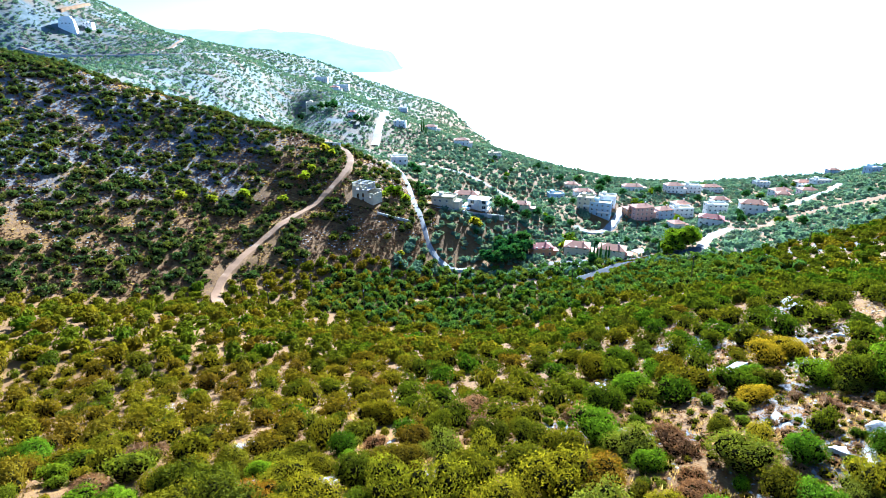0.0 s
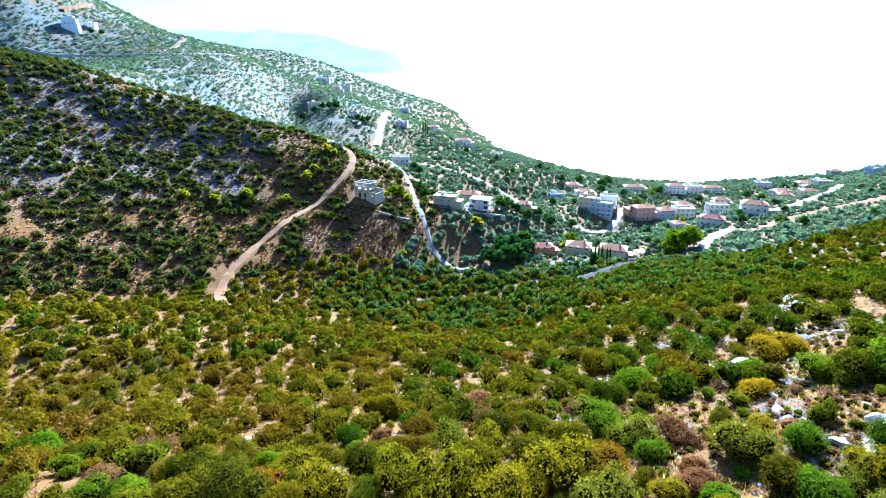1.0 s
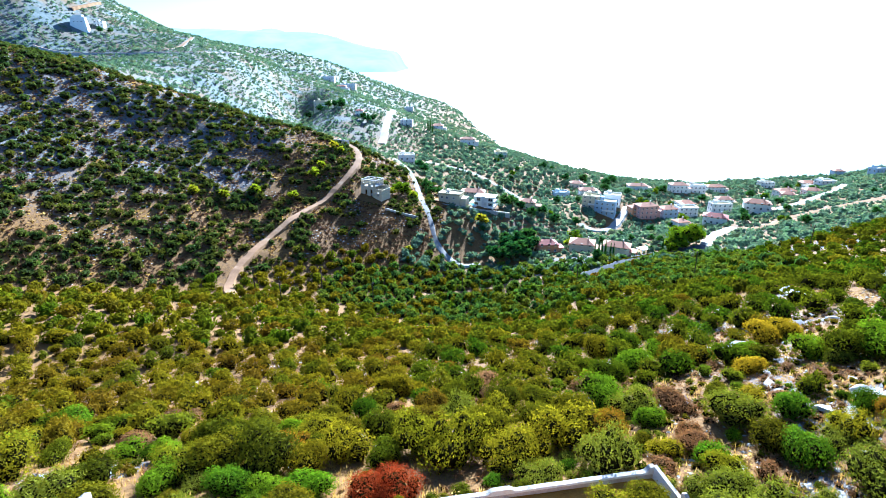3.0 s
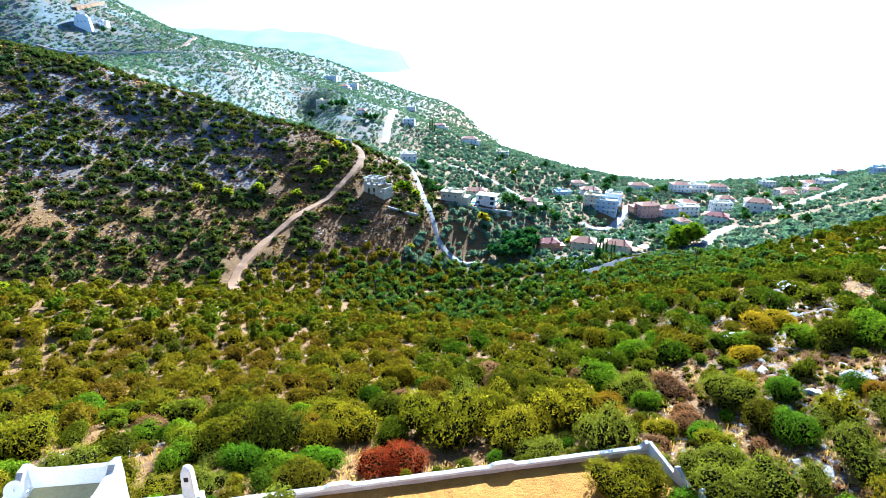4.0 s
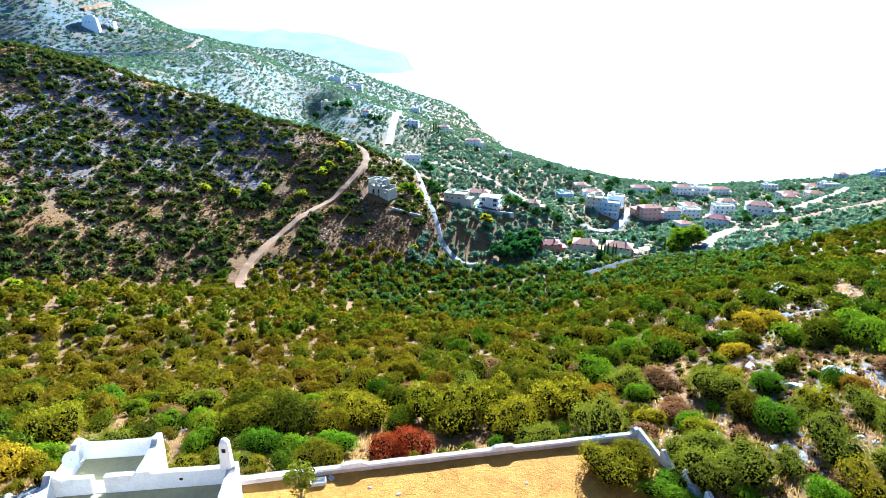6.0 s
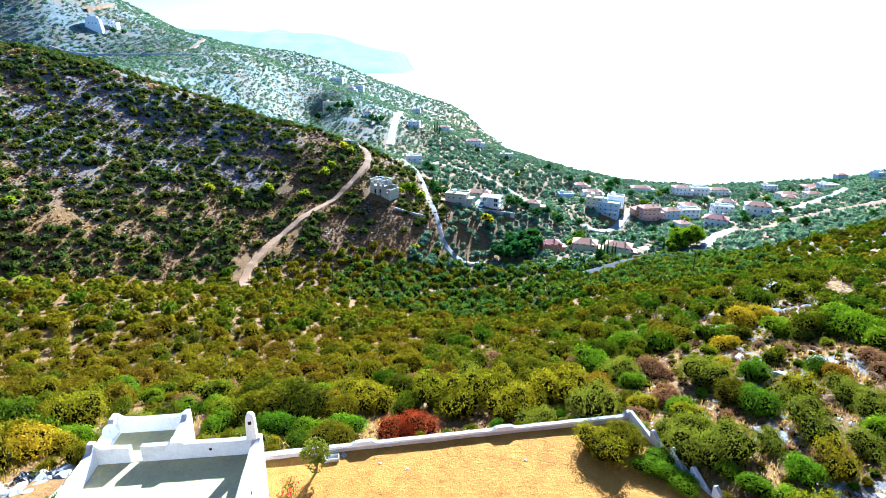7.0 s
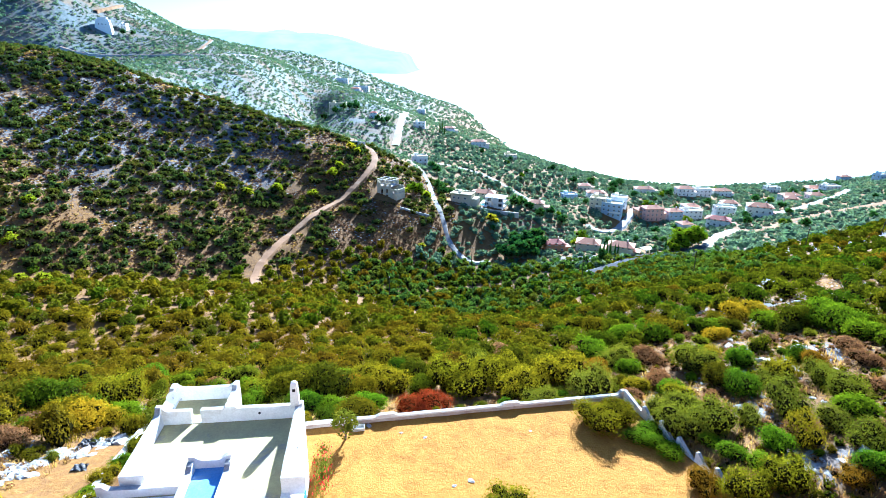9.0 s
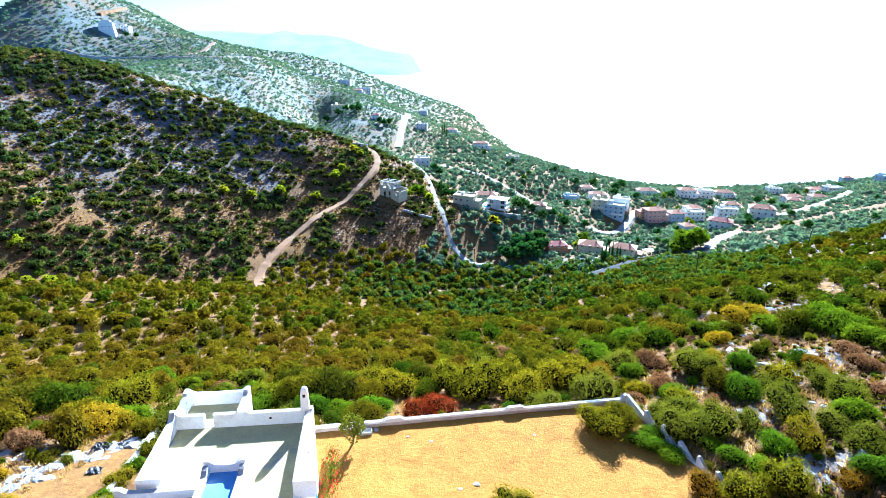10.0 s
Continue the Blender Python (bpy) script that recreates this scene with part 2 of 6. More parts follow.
def glass_material():
    m, n, l, b = material("window_glass", 0.08, 0, 0.6)
    b.inputs["Base Color"].default_value = (0.03, 0.04, 0.05, 1)
    return m


def water_material(name, colour, rough, scale):
    m, n, l, b = material(name, rough, 0, 0.5)
    b.inputs["Base Color"].default_value = (*colour, 1)
    b.inputs["IOR"].default_value = 1.33
    bump(n, l, b, noise_tex(n, l, scale, 5, 0.6), 0.35, 0.5)
    return m


MAT_GLASS = glass_material()
MAT_SEA = water_material("sea_water", (0.22, 0.34, 0.38), 0.5, 0.12)
MAT_POOL = water_material("pool_water", (0.05, 0.42, 0.55), 0.08, 1.5)


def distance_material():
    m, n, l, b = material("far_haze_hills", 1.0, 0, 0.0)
    # aerial haze painted as a pale blue glow over dark hills
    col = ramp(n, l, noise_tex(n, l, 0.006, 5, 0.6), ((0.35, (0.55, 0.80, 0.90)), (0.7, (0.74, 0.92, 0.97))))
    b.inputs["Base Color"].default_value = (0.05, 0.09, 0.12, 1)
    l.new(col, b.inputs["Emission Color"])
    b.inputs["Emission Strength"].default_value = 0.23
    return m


MAT_FAR = distance_material()


# ---------------------------------------------------------------- mesh helpers
def mesh_from(name, verts, faces, mats, slots=None, tone=None, smooth=False):
    """A mesh out of numpy arrays of corners and triangles (or quads)."""
    verts, faces = np.asarray(verts, np.float32), np.asarray(faces, np.int32)
    me = bpy.data.meshes.new(name)
    k = faces.shape[1]
    me.vertices.add(len(verts))
    me.vertices.foreach_set("co", verts.ravel())
    me.loops.add(faces.size)
    me.loops.foreach_set("vertex_index", faces.ravel())
    me.polygons.add(len(faces))
    me.polygons.foreach_set("loop_start", np.arange(0, faces.size, k, dtype=np.int32))
    me.polygons.foreach_set("loop_total", np.full(len(faces), k, np.int32))
    for m in mats:
        me.materials.append(m)
    if slots is not None:
        me.polygons.foreach_set("material_index", np.asarray(slots, np.int32))
    me.polygons.foreach_set("use_smooth", np.full(len(faces), smooth))
    if tone is not None:
        me.attributes.new("tone", "FLOAT", "POINT").data.foreach_set("value", np.asarray(tone, np.float32))
    me.update(calc_edges=True)
    return me


def box(bm, x0, y0, z0, x1, y1, z1, taper=0.0):
    """A box; taper draws its top in by that many metres on each side."""
    t = taper
    c = [bm.verts.new(p) for p in ((x0, y0, z0), (x1, y0, z0), (x1, y1, z0), (x0, y1, z0), (x0 + t, y0 + t, z1), (x1 - t, y0 + t, z1), (x1 - t, y1 - t, z1), (x0 + t, y1 - t, z1))]
    for f in ((3, 2, 1, 0), (4, 5, 6, 7), (0, 1, 5, 4), (1, 2, 6, 5), (2, 3, 7, 6), (3, 0, 4, 7)):
        bm.faces.new([c[i] for i in f])
    return c


def boxes(*rows):
    bm = bmesh.new()
    for r in rows:
        box(bm, *r)
    return bm


def rounded(bm, width=0.06, steps=2):
    bmesh.ops.bevel(bm, geom=bm.edges[:], offset=width, segments=steps, affect="EDGES", profile=0.6)
    return bm


def tube(bm, path, radii, sides=7):
    """A closed tube along points with the given radii."""
    rings = []
    for i, (p, r) in enumerate(zip(path, radii)):
        a = Vector(path[min(i + 1, len(path) - 1)]) - Vector(path[max(i - 1, 0)])
        q = a.to_track_quat("Z", "Y")
        rings.append([bm.verts.new(Vector(p) + q @ Vector((r * math.cos(s * math.tau / sides), r * math.sin(s * math.tau / sides), 0))) for s in range(sides)])
    for a, b in zip(rings, rings[1:]):
        for s in range(sides):
            bm.faces.new((a[s], a[(s + 1) % sides], b[(s + 1) % sides], b[s]))
    bm.faces.new(rings[0][::-1])
    bm.faces.new(rings[-1])
    return bm


def finish(name, bm, mat):
    me = bpy.data.meshes.new(name)
    bmesh.ops.recalc_face_normals(bm, faces=bm.faces[:])
    bm.to_mesh(me)
    bm.free()
    for m in (mat if isinstance(mat, (list, tuple)) else (mat,)):
        me.materials.append(m)
    return me


def part(name, bm, mat, parent, label="", m=None):
    """One mesh object under a thing or a part."""
    ob = new(name, bm if isinstance(bm, bpy.types.Mesh) else finish(name, bm, mat))
    ob.parent = parent
    if m is not None:
        ob.matrix_basis = m
    return tagged(ob, label)


def thing(name, label, category, m, group="", kind=""):
    ob = new(name)
    ob.matrix_basis = m
    return tagged(ob, label, category, group, kind)


# ---------------------------------------------------------------- the lie of the land
HILLS = [   # centre x, y, height, spread across and along, turn
    (-264.7, 290.2, 100.1, 178.7, 77.5, -1.400),
    (-627.4, 548.0, 383.2, 103.4, 323.5, 0.221),
    (-92.6, 296.3, 225.1, 77.5, 49.1, 0.655),
    (-16.7, 266.1, -13.3, 32.3, 146.2, 0.143),
    (60.5, -36.3, 72.2, 131.7, 156.1, -0.469),
    (-75.7, 208.7, -14.0, 24.7, 412.8, -0.900),
    (5.1, -14.6, -17.2, 51.3, 21.4, 0.397),
] + [
    (-361.9, 707.7, 82.0, 340.8, 126.3, -0.577),
    (-746.5, 1716.3, 278.0, 216.8, 564.4, 0.517),
    (553.0, 381.9, 124.3, 191.2, 295.0, -0.667),
    (-105.3, 293.4, -172.1, 37.9, 73.7, -0.832),
    (278.0, 103.8, 128.4, 73.8, 83.7, 0.031),
    (-582.4, 223.5, 17.9, 25.4, 418.8, 1.392),
    (-55.7, 278.5, -39.7, 26.6, 125.6, -0.693),
    (-193.6, 622.3, -45.8, 93.0, 23.1, -1.333),
    (-98.6, 276.9, -5.4, 27.8, 17.6, 1.520),
    (-135.4, 207.1, 9.3, 31.3, 26.7, -0.200),
    (-161.0, 161.5, 10.8, 63.6, 15.2, 0.550),
    (-105.2, 252.3, -3.9, 63.2, 11.6, 0.700),
    (-66.6, 263.1, -5.2, 12.0, 20.9, 0.240),
]


def lattice(ix, iy, seed):
    h = (ix.astype(np.int64) * 374761393 + iy.astype(np.int64) * 668265263 + seed * 974634777) & 0xFFFFFFFF
    h = ((h ^ (h >> 13)) * 1274126177) & 0xFFFFFFFF
    return ((h ^ (h >> 16)) & 0xFFFF) / 65535.0


def wave(x, y, size, seed):
    """Smooth noise from 0 to 1 with lumps of that size in metres."""
    u, v = np.asarray(x, float) / size, np.asarray(y, float) / size
    iu, iv = np.floor(u), np.floor(v)
    fu, fv = u - iu, v - iv
    fu, fv = fu * fu * (3 - 2 * fu), fv * fv * (3 - 2 * fv)
    a, b = lattice(iu, iv, seed), lattice(iu + 1, iv, seed)
    c, d = lattice(iu, iv + 1, seed), lattice(iu + 1, iv + 1, seed)
    return (a * (1 - fu) + b * fu) * (1 - fv) + (c * (1 - fu) + d * fu) * fv


def step(a, b, v):
    t = np.clip((v - a) / (b - a), 0, 1)
    return t * t * (3 - 2 * t)


YARD_Z = 102.66
YARD = [(-24.5, 17.3), (-13.0, 20.2), (11.9, 26.4), (13.4, 22.0), (15.7, 16.4), (20.0, 3.0), (18.0, -12.0), (-22.0, -12.0)]


def outside(x, y, poly):
    """Metres outside a clockwise polygon that is nearly convex (negative inside)."""
    far = np.full(np.shape(x), -1e9)
    for (ax, ay), (bx, by) in zip(poly, poly[1:] + poly[:1]):
        n = math.hypot(bx - ax, by - ay)
        far = np.maximum(far, ((by - ay) * -(x - ax) + (bx - ax) * (y - ay)) / n)
    return far


def land(x, y):
    """The height of the ground."""
    x, y = np.asarray(x, float), np.asarray(y, float)
    z = 77.376 + -0.0646 * x - 77.376 * 1.15 * (1 - np.exp(-np.maximum(y + 60, 0) / 155.46))
    for gx, gy, h, sx, sy, th in HILLS:
        u = (x - gx) * math.cos(th) + (y - gy) * math.sin(th)
        v = -(x - gx) * math.sin(th) + (y - gy) * math.cos(th)
        z = z + h * np.exp(-0.5 * ((u / sx) ** 2 + (v / sy) ** 2))
    z = 202 - 12 * np.logaddexp(0, (202 - z) / 12)                     # the summit is blunt
    z = z - 0.33 * 40 * np.logaddexp(0, (y - 1050 - 0.85 * np.clip(x + 420, 0, 330)) / 40)     # and falls away behind
    away = np.hypot(x, y)
    z = z - 0.85 * 8 * np.logaddexp(0, (-0.79 * x - 0.613 * y - 2) / 8) * step(430, 560, away)     # the mountain's western shoulder
    z = z + (wave(x, y, 26, 1) - 0.5) * 2.2 * step(40, 140, away) + (wave(x, y, 90, 2) - 0.5) * 9 * step(450, 800, away)
    z = z + ((wave(x, y, 9, 6) - 0.5) * 1.3 + (wave(x, y, 17, 7) - 0.5) * 1.2) * step(-40, -110, x) * step(170, 215, y + 0.5 * (x + 98)) * (1 - step(480, 560, y))
    # old terraces step down the western flank
    flank = step(-30, -75, x) * step(170, 200, y + 0.5 * (x + 98)) * (1 - step(300, 340, y))
    z = z - flank * 0.22 * (6.5 / math.tau) * np.sin(math.tau * (z + 5.0 * wave(x, y, 30, 8)) / 6.5)
    z = z + ((wave(x, y, 5.5, 3) - 0.5) * 0.7 + (wave(x, y, 2.1, 4) - 0.5) * 0.3) * (1 - step(90, 150, away))
    z = z - 60 * step(-15, 110, x - 62 + 0.17 * (y - 634) + 24 * (wave(x, y, 45, 9) - 0.5)) * step(585, 680, y)
    flat = 1 - step(0.0, 2.2, outside(x, y, YARD))
    return z * (1 - flat) + (YARD_Z + (wave(x, y, 4, 5) - 0.5) * 0.12) * flat


def height(x, y):
    return float(land(np.array([x]), np.array([y]))[0])


def graded(lo, hi, flat_lo, flat_hi, fine, growth):
    out, v = [], flat_hi
    mid = list(np.arange(flat_lo, flat_hi, fine))
    s = fine
    while v < hi:
        out.append(v)
        s *= 1 + growth
        v += s
    out.append(hi)
    low, v, s = [], flat_lo, fine
    while v > lo:
        s *= 1 + growth
        v -= s
        low.append(max(v, lo))
    return np.array(low[::-1] + mid + out)


def bare_plot(x, y):
    """Metres inside the trodden earth west of the house."""
    return 5.2 - np.hypot((x + 32.6) * 1.15, (y - 13.5) * 0.8)


def build_ground():
    gx = graded(-1800, 1800, -48, 48, 1.0, 0.026)
    gy = graded(-300, 2300, 12, 72, 1.0, 0.017)
    X, Y = np.meshgrid(gx, gy)
    Z = land(X, Y)
    n, k = len(gx), len(gy)
    i = np.arange((k - 1) * n).reshape(k - 1, n)[:, :-1].ravel()
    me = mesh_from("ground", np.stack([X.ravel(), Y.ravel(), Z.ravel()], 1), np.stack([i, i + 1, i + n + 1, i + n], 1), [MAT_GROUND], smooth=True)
    stony = stoniness(X, Y).ravel()
    me.attributes.new("stony", "FLOAT", "POINT").data.foreach_set("value", stony.astype(np.float32))
    yard = np.maximum(1 - step(-0.2, 0.6, outside(X, Y, YARD)), 0.22 * step(0, 3, bare_plot(X, Y) + 2 * wave(X, Y, 2.5, 12))).ravel()
    me.attributes.new("yard", "FLOAT", "POINT").data.foreach_set("value", yard.astype(np.float32))
    haze_heath = (step(330, 430, Y) * step(-20, -130, X)).ravel()          # low grey-green heath on the far slopes, bluer with painted haze
    me.attributes.new("haze_heath", "FLOAT", "POINT").data.foreach_set("value", haze_heath.astype(np.float32))
    return tagged(new("ground", me), "dry ochre and grey limestone hillside running down to the sea", "ground", "", "structure")


STONE_SPOTS = [(30.7, 35.6, 2.6), (36.3, 37.4, 3.0), (22.8, 24.9, 1.6), (22.4, 16.8, 1.9), (25.6, 16.6, 1.9), (49.4, 69.5, 3.2), (42, 58, 2.6), (56, 88, 3.5), (33.5, 62.5, 2.4), (20.5, 66.0, 2.2), (29.5, 43.5, 1.8),
               (5.8, 42.3, 1.8), (-2.0, 38.6, 1.8), (9.5, 49.5, 2.4), (14.5, 47.5, 2.0), (-24.9, 52.8, 2.2), (-26.4, 42.6, 1.6), (19.6, 43.4, 1.8), (-32.7, 32.8, 2.4), (-29.5, 32.6, 1.8), (-36.2, 31.6, 1.8), (-4.3, 37.8, 2.0), (-11.1, 39.0, 1.5)]     # stony clearings: x, y, radius


def stoniness(x, y):
    """Where limestone shows: the ridge flank and bands on the eastern slope."""
    flank = step(52, 85, land(x, y)) * step(-75, -130, x) * step(150, 220, y) * (1 - step(340, 380, y))
    bands = step(18, 40, x) * step(0.45, 0.65, wave(x * 0.5 - y * 0.25, y + x * 0.35, 13, 21))
    scree = step(0.55, 0.75, wave(x, y, 38, 22)) * step(170, 240, y) * (1 - step(330, 420, y))
    ledge = sum(np.exp(-((x - sx) ** 2 + (y - sy) ** 2) / (1.2 * sr * sr)) for sx, sy, sr in STONE_SPOTS)
    return np.clip(0.9 * ledge + 0.58 * flank + 0.6 * bands * (y < 260) + 0.24 * scree, 0, 1)


build_ground()
sea = bmesh.new()
bmesh.ops.create_grid(sea, x_segments=60, y_segments=60, size=14000)
tagged(part("sea", sea, MAT_SEA, None), "pale calm sea under glaring sun", "sea", "", "structure").location = (0, 6000, 0)


def build_headland():
    """The far coast across the bay, four kilometres off."""
    us, vs = np.linspace(0, 1, 90), np.linspace(0, 1, 24)
    U, V = np.meshgrid(us, vs)
    X = -2600 + 2150 * U
    Y = 3500 + 900 * V + 500 * (1 - U)
    ridge = 275 * (1 - 0.12 * U) * (1 - step(0.62, 1.0, U) * 0.55) * step(1.0, 0.955, U)
    Z = ridge * np.sin(np.clip(V * 1.25, 0, 1) * math.pi / 2) * (0.86 + 0.28 * wave(X, Y, 260, 31)) - 12 * (V < 0.01)
    n = len(us)
    i = np.arange((len(vs) - 1) * n).reshape(-1, n)[:, :-1].ravel()
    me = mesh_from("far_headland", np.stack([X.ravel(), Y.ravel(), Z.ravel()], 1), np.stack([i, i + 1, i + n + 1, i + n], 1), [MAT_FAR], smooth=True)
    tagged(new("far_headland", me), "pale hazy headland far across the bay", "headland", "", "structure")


build_headland()


# ---------------------------------------------------------------- roads
def ribbon(name, label, mat, width, pts, bank=MAT_ROCK, lift=0.12, verge=1.6):
    """A road laid level across the slope, with a stone bank on its lower side."""
    p = [Vector(q) for q in pts]
    line = []
    for i in range(len(p) - 1):
        a, b, c, d = p[max(i - 1, 0)], p[i], p[i + 1], p[min(i + 2, len(p) - 1)]
        n = max(2, int((c - b).length / 3))
        for k in range(n):
            t = k / n
            line.append(0.5 * (2 * b + (c - a) * t + (2 * a - 5 * b + 4 * c - d) * t * t + (3 * b - a - 3 * c + d) * t ** 3))
    line.append(p[-1])
    rows = []
    for i, q in enumerate(line):
        along = (line[min(i + 1, len(line) - 1)] - line[max(i - 1, 0)]).normalized()
        side = Vector((-along.y, along.x))
        w = width * (0.5 + 0.06 * math.sin(i * 1.7) + 0.04 * math.sin(i * 0.61))
        z = max(height(q.x + side.x * s, q.y + side.y * s) for s in (-w, 0, w))
        rows.append([q, side, w, z])
    zs = np.array([r[3] for r in rows])
    pad = np.pad(zs, 2, "edge")
    zs = np.maximum(zs, (pad[:-4] + pad[1:-3] + pad[2:-2] + pad[3:-1] + pad[4:]) / 5) + lift
    bm, wall = bmesh.new(), bmesh.new()
    last, last_w = None, None
    for (q, side, w, _), z in zip(rows, zs):
        ring = [bm.verts.new((q.x + side.x * s * w, q.y + side.y * s * w, z - 0.05 * s * s)) for s in (-1, -0.5, 0, 0.5, 1)]
        edge = []
        for s in (-1, 1):
            out = w + 0.15
            far = w + (verge if s < 0 else 0.5)
            base = height(q.x + side.x * s * far, q.y + side.y * s * far)
            edge.append([wall.verts.new((q.x + side.x * s * w, q.y + side.y * s * w, z - 0.06)), wall.verts.new((q.x + side.x * s * out, q.y + side.y * s * out, z - 0.1)),
                         wall.verts.new((q.x + side.x * s * far, q.y + side.y * s * far, min(base, z) - 0.4))])
        if last:
            for k in range(4):
                bm.faces.new((last[k], last[k + 1], ring[k + 1], ring[k]))
            for a, b in zip(last_w, edge):
                for k in range(2):
                    wall.faces.new((a[k], a[k + 1], b[k + 1], b[k]))
        last, last_w = ring, edge
    road = tagged(new(name, finish(name, bm, mat)), label, "road", "", "structure")
    part("road_bank", wall, bank, road, "rubble bank carrying the road")
    return [(r[0].x, r[0].y) for r in rows], width


ROADS = [
    ribbon("dirt_road", "pale packed-dirt road climbing the hillside", MAT_DIRT, 3.2, [(-81, 171), (-87, 180), (-91, 188), (-92.6, 197), (-92.6, 206), (-91.7, 214.3), (-89.2, 227.7), (-84.2, 242.5), (-77.8, 261.1), (-70.6, 280), (-64.9, 300), (-64.8, 319.6), (-69.3, 336), (-75.7, 344.8), (-81, 350)], MAT_TRACK, 0.2, 1.0),
    ribbon("concrete_lane", "pale concrete lane running down to the valley", MAT_CONC, 2.3, [(-56, 392), (-48, 366), (-39, 352), (-32, 330), (-26, 298), (-22, 284), (-19, 273), (-16, 262), (-12, 256), (-7, 251.5), (-1, 250), (6, 254)]),
    ribbon("valley_road", "dusty road passing above the villas", MAT_CONC, 4.0, [(-34, 438), (-25, 435), (-9, 428), (7, 420), (20, 413), (33, 404), (43, 386)]),
    ribbon("straight_road", "straight bulldozed road up the far slope", MAT_CONC, 5.2, [(-75, 474), (-78, 513), (-82, 565), (-86, 640)]),
    ribbon("mountain_road", "ochre cut road across the mountain", MAT_DIRT, 5.0, [(-420, 548), (-402, 558), (-377, 580), (-326, 584), (-293, 584), (-271, 631), (-262, 668)]),
    ribbon("summit_track", "pale track winding to the summit", MAT_TRACK, 4.0, [(-450, 657), (-455, 694), (-465, 736)], MAT_TRACK, 0.1, 0.6),
    ribbon("branch_road", "ochre track rising up the mountain", MAT_DIRT, 4.0, [(-316, 592), (-314, 625), (-335, 700)]),
    ribbon("hill_track", "pale track to the house on the hill", MAT_DIRT, 3.5, [(-187, 519), (-178, 535), (-166, 556)]),
    ribbon("village_street", "pale village street between houses", MAT_CONC, 4.4, [(72, 341), (79, 336), (92, 347), (105, 372), (117, 398)]),
    ribbon("village_road", "pale road end beside green trees", MAT_CONC, 4.6, [(118, 262), (122, 271), (136, 293), (152, 307)]),
    ribbon("upper_street", "pale street along upper houses", MAT_CONC, 3.8, [(195, 349), (238, 381), (260, 399), (298, 443)]),
    ribbon("earth_track", "ochre earth track along the slope", MAT_TRACK, 4.0, [(152, 300), (160, 299), (170, 303), (186, 317), (210, 327), (231, 334), (252, 342), (300, 364)]),
    ribbon("valley_track", "ochre earth track along the valley floor", MAT_TRACK, 2.4, [(-20, 213), (-8, 221), (5, 225), (16, 227), (30, 231), (46, 233)], MAT_TRACK),
    ribbon("asphalt_road", "dark asphalt road behind a hedge", MAT_ASPHALT, 5.0, [(52, 226), (67, 238), (82, 250), (100, 258), (118, 262)]),
]
ROAD_POINTS = np.array([(x, y, w) for line, w in ROADS for x, y in line])


# ---------------------------------------------------------------- plants
def ball(rings=4, sides=7):
    """Corners and triangles of a coarse unit ball."""
    v = [(0, 0, 1)]
    for r in range(1, rings):
        a = math.pi * r / rings
        v += [(math.sin(a) * math.cos(s * math.tau / sides + r), math.sin(a) * math.sin(s * math.tau / sides + r), math.cos(a)) for s in range(sides)]
    v.append((0, 0, -1))
    f = [(0, 1 + s, 1 + (s + 1) % sides) for s in range(sides)]
    for r in range(rings - 2):
        o = 1 + r * sides
        for s in range(sides):
            t = (s + 1) % sides
            f += [(o + s, o + sides + s, o + t), (o + t, o + sides + s, o + sides + t)]
    o, e = 1 + (rings - 2) * sides, len(v) - 1
    f += [(o + s, e, o + (s + 1) % sides) for s in range(sides)]
    return np.array(v), np.array(f)


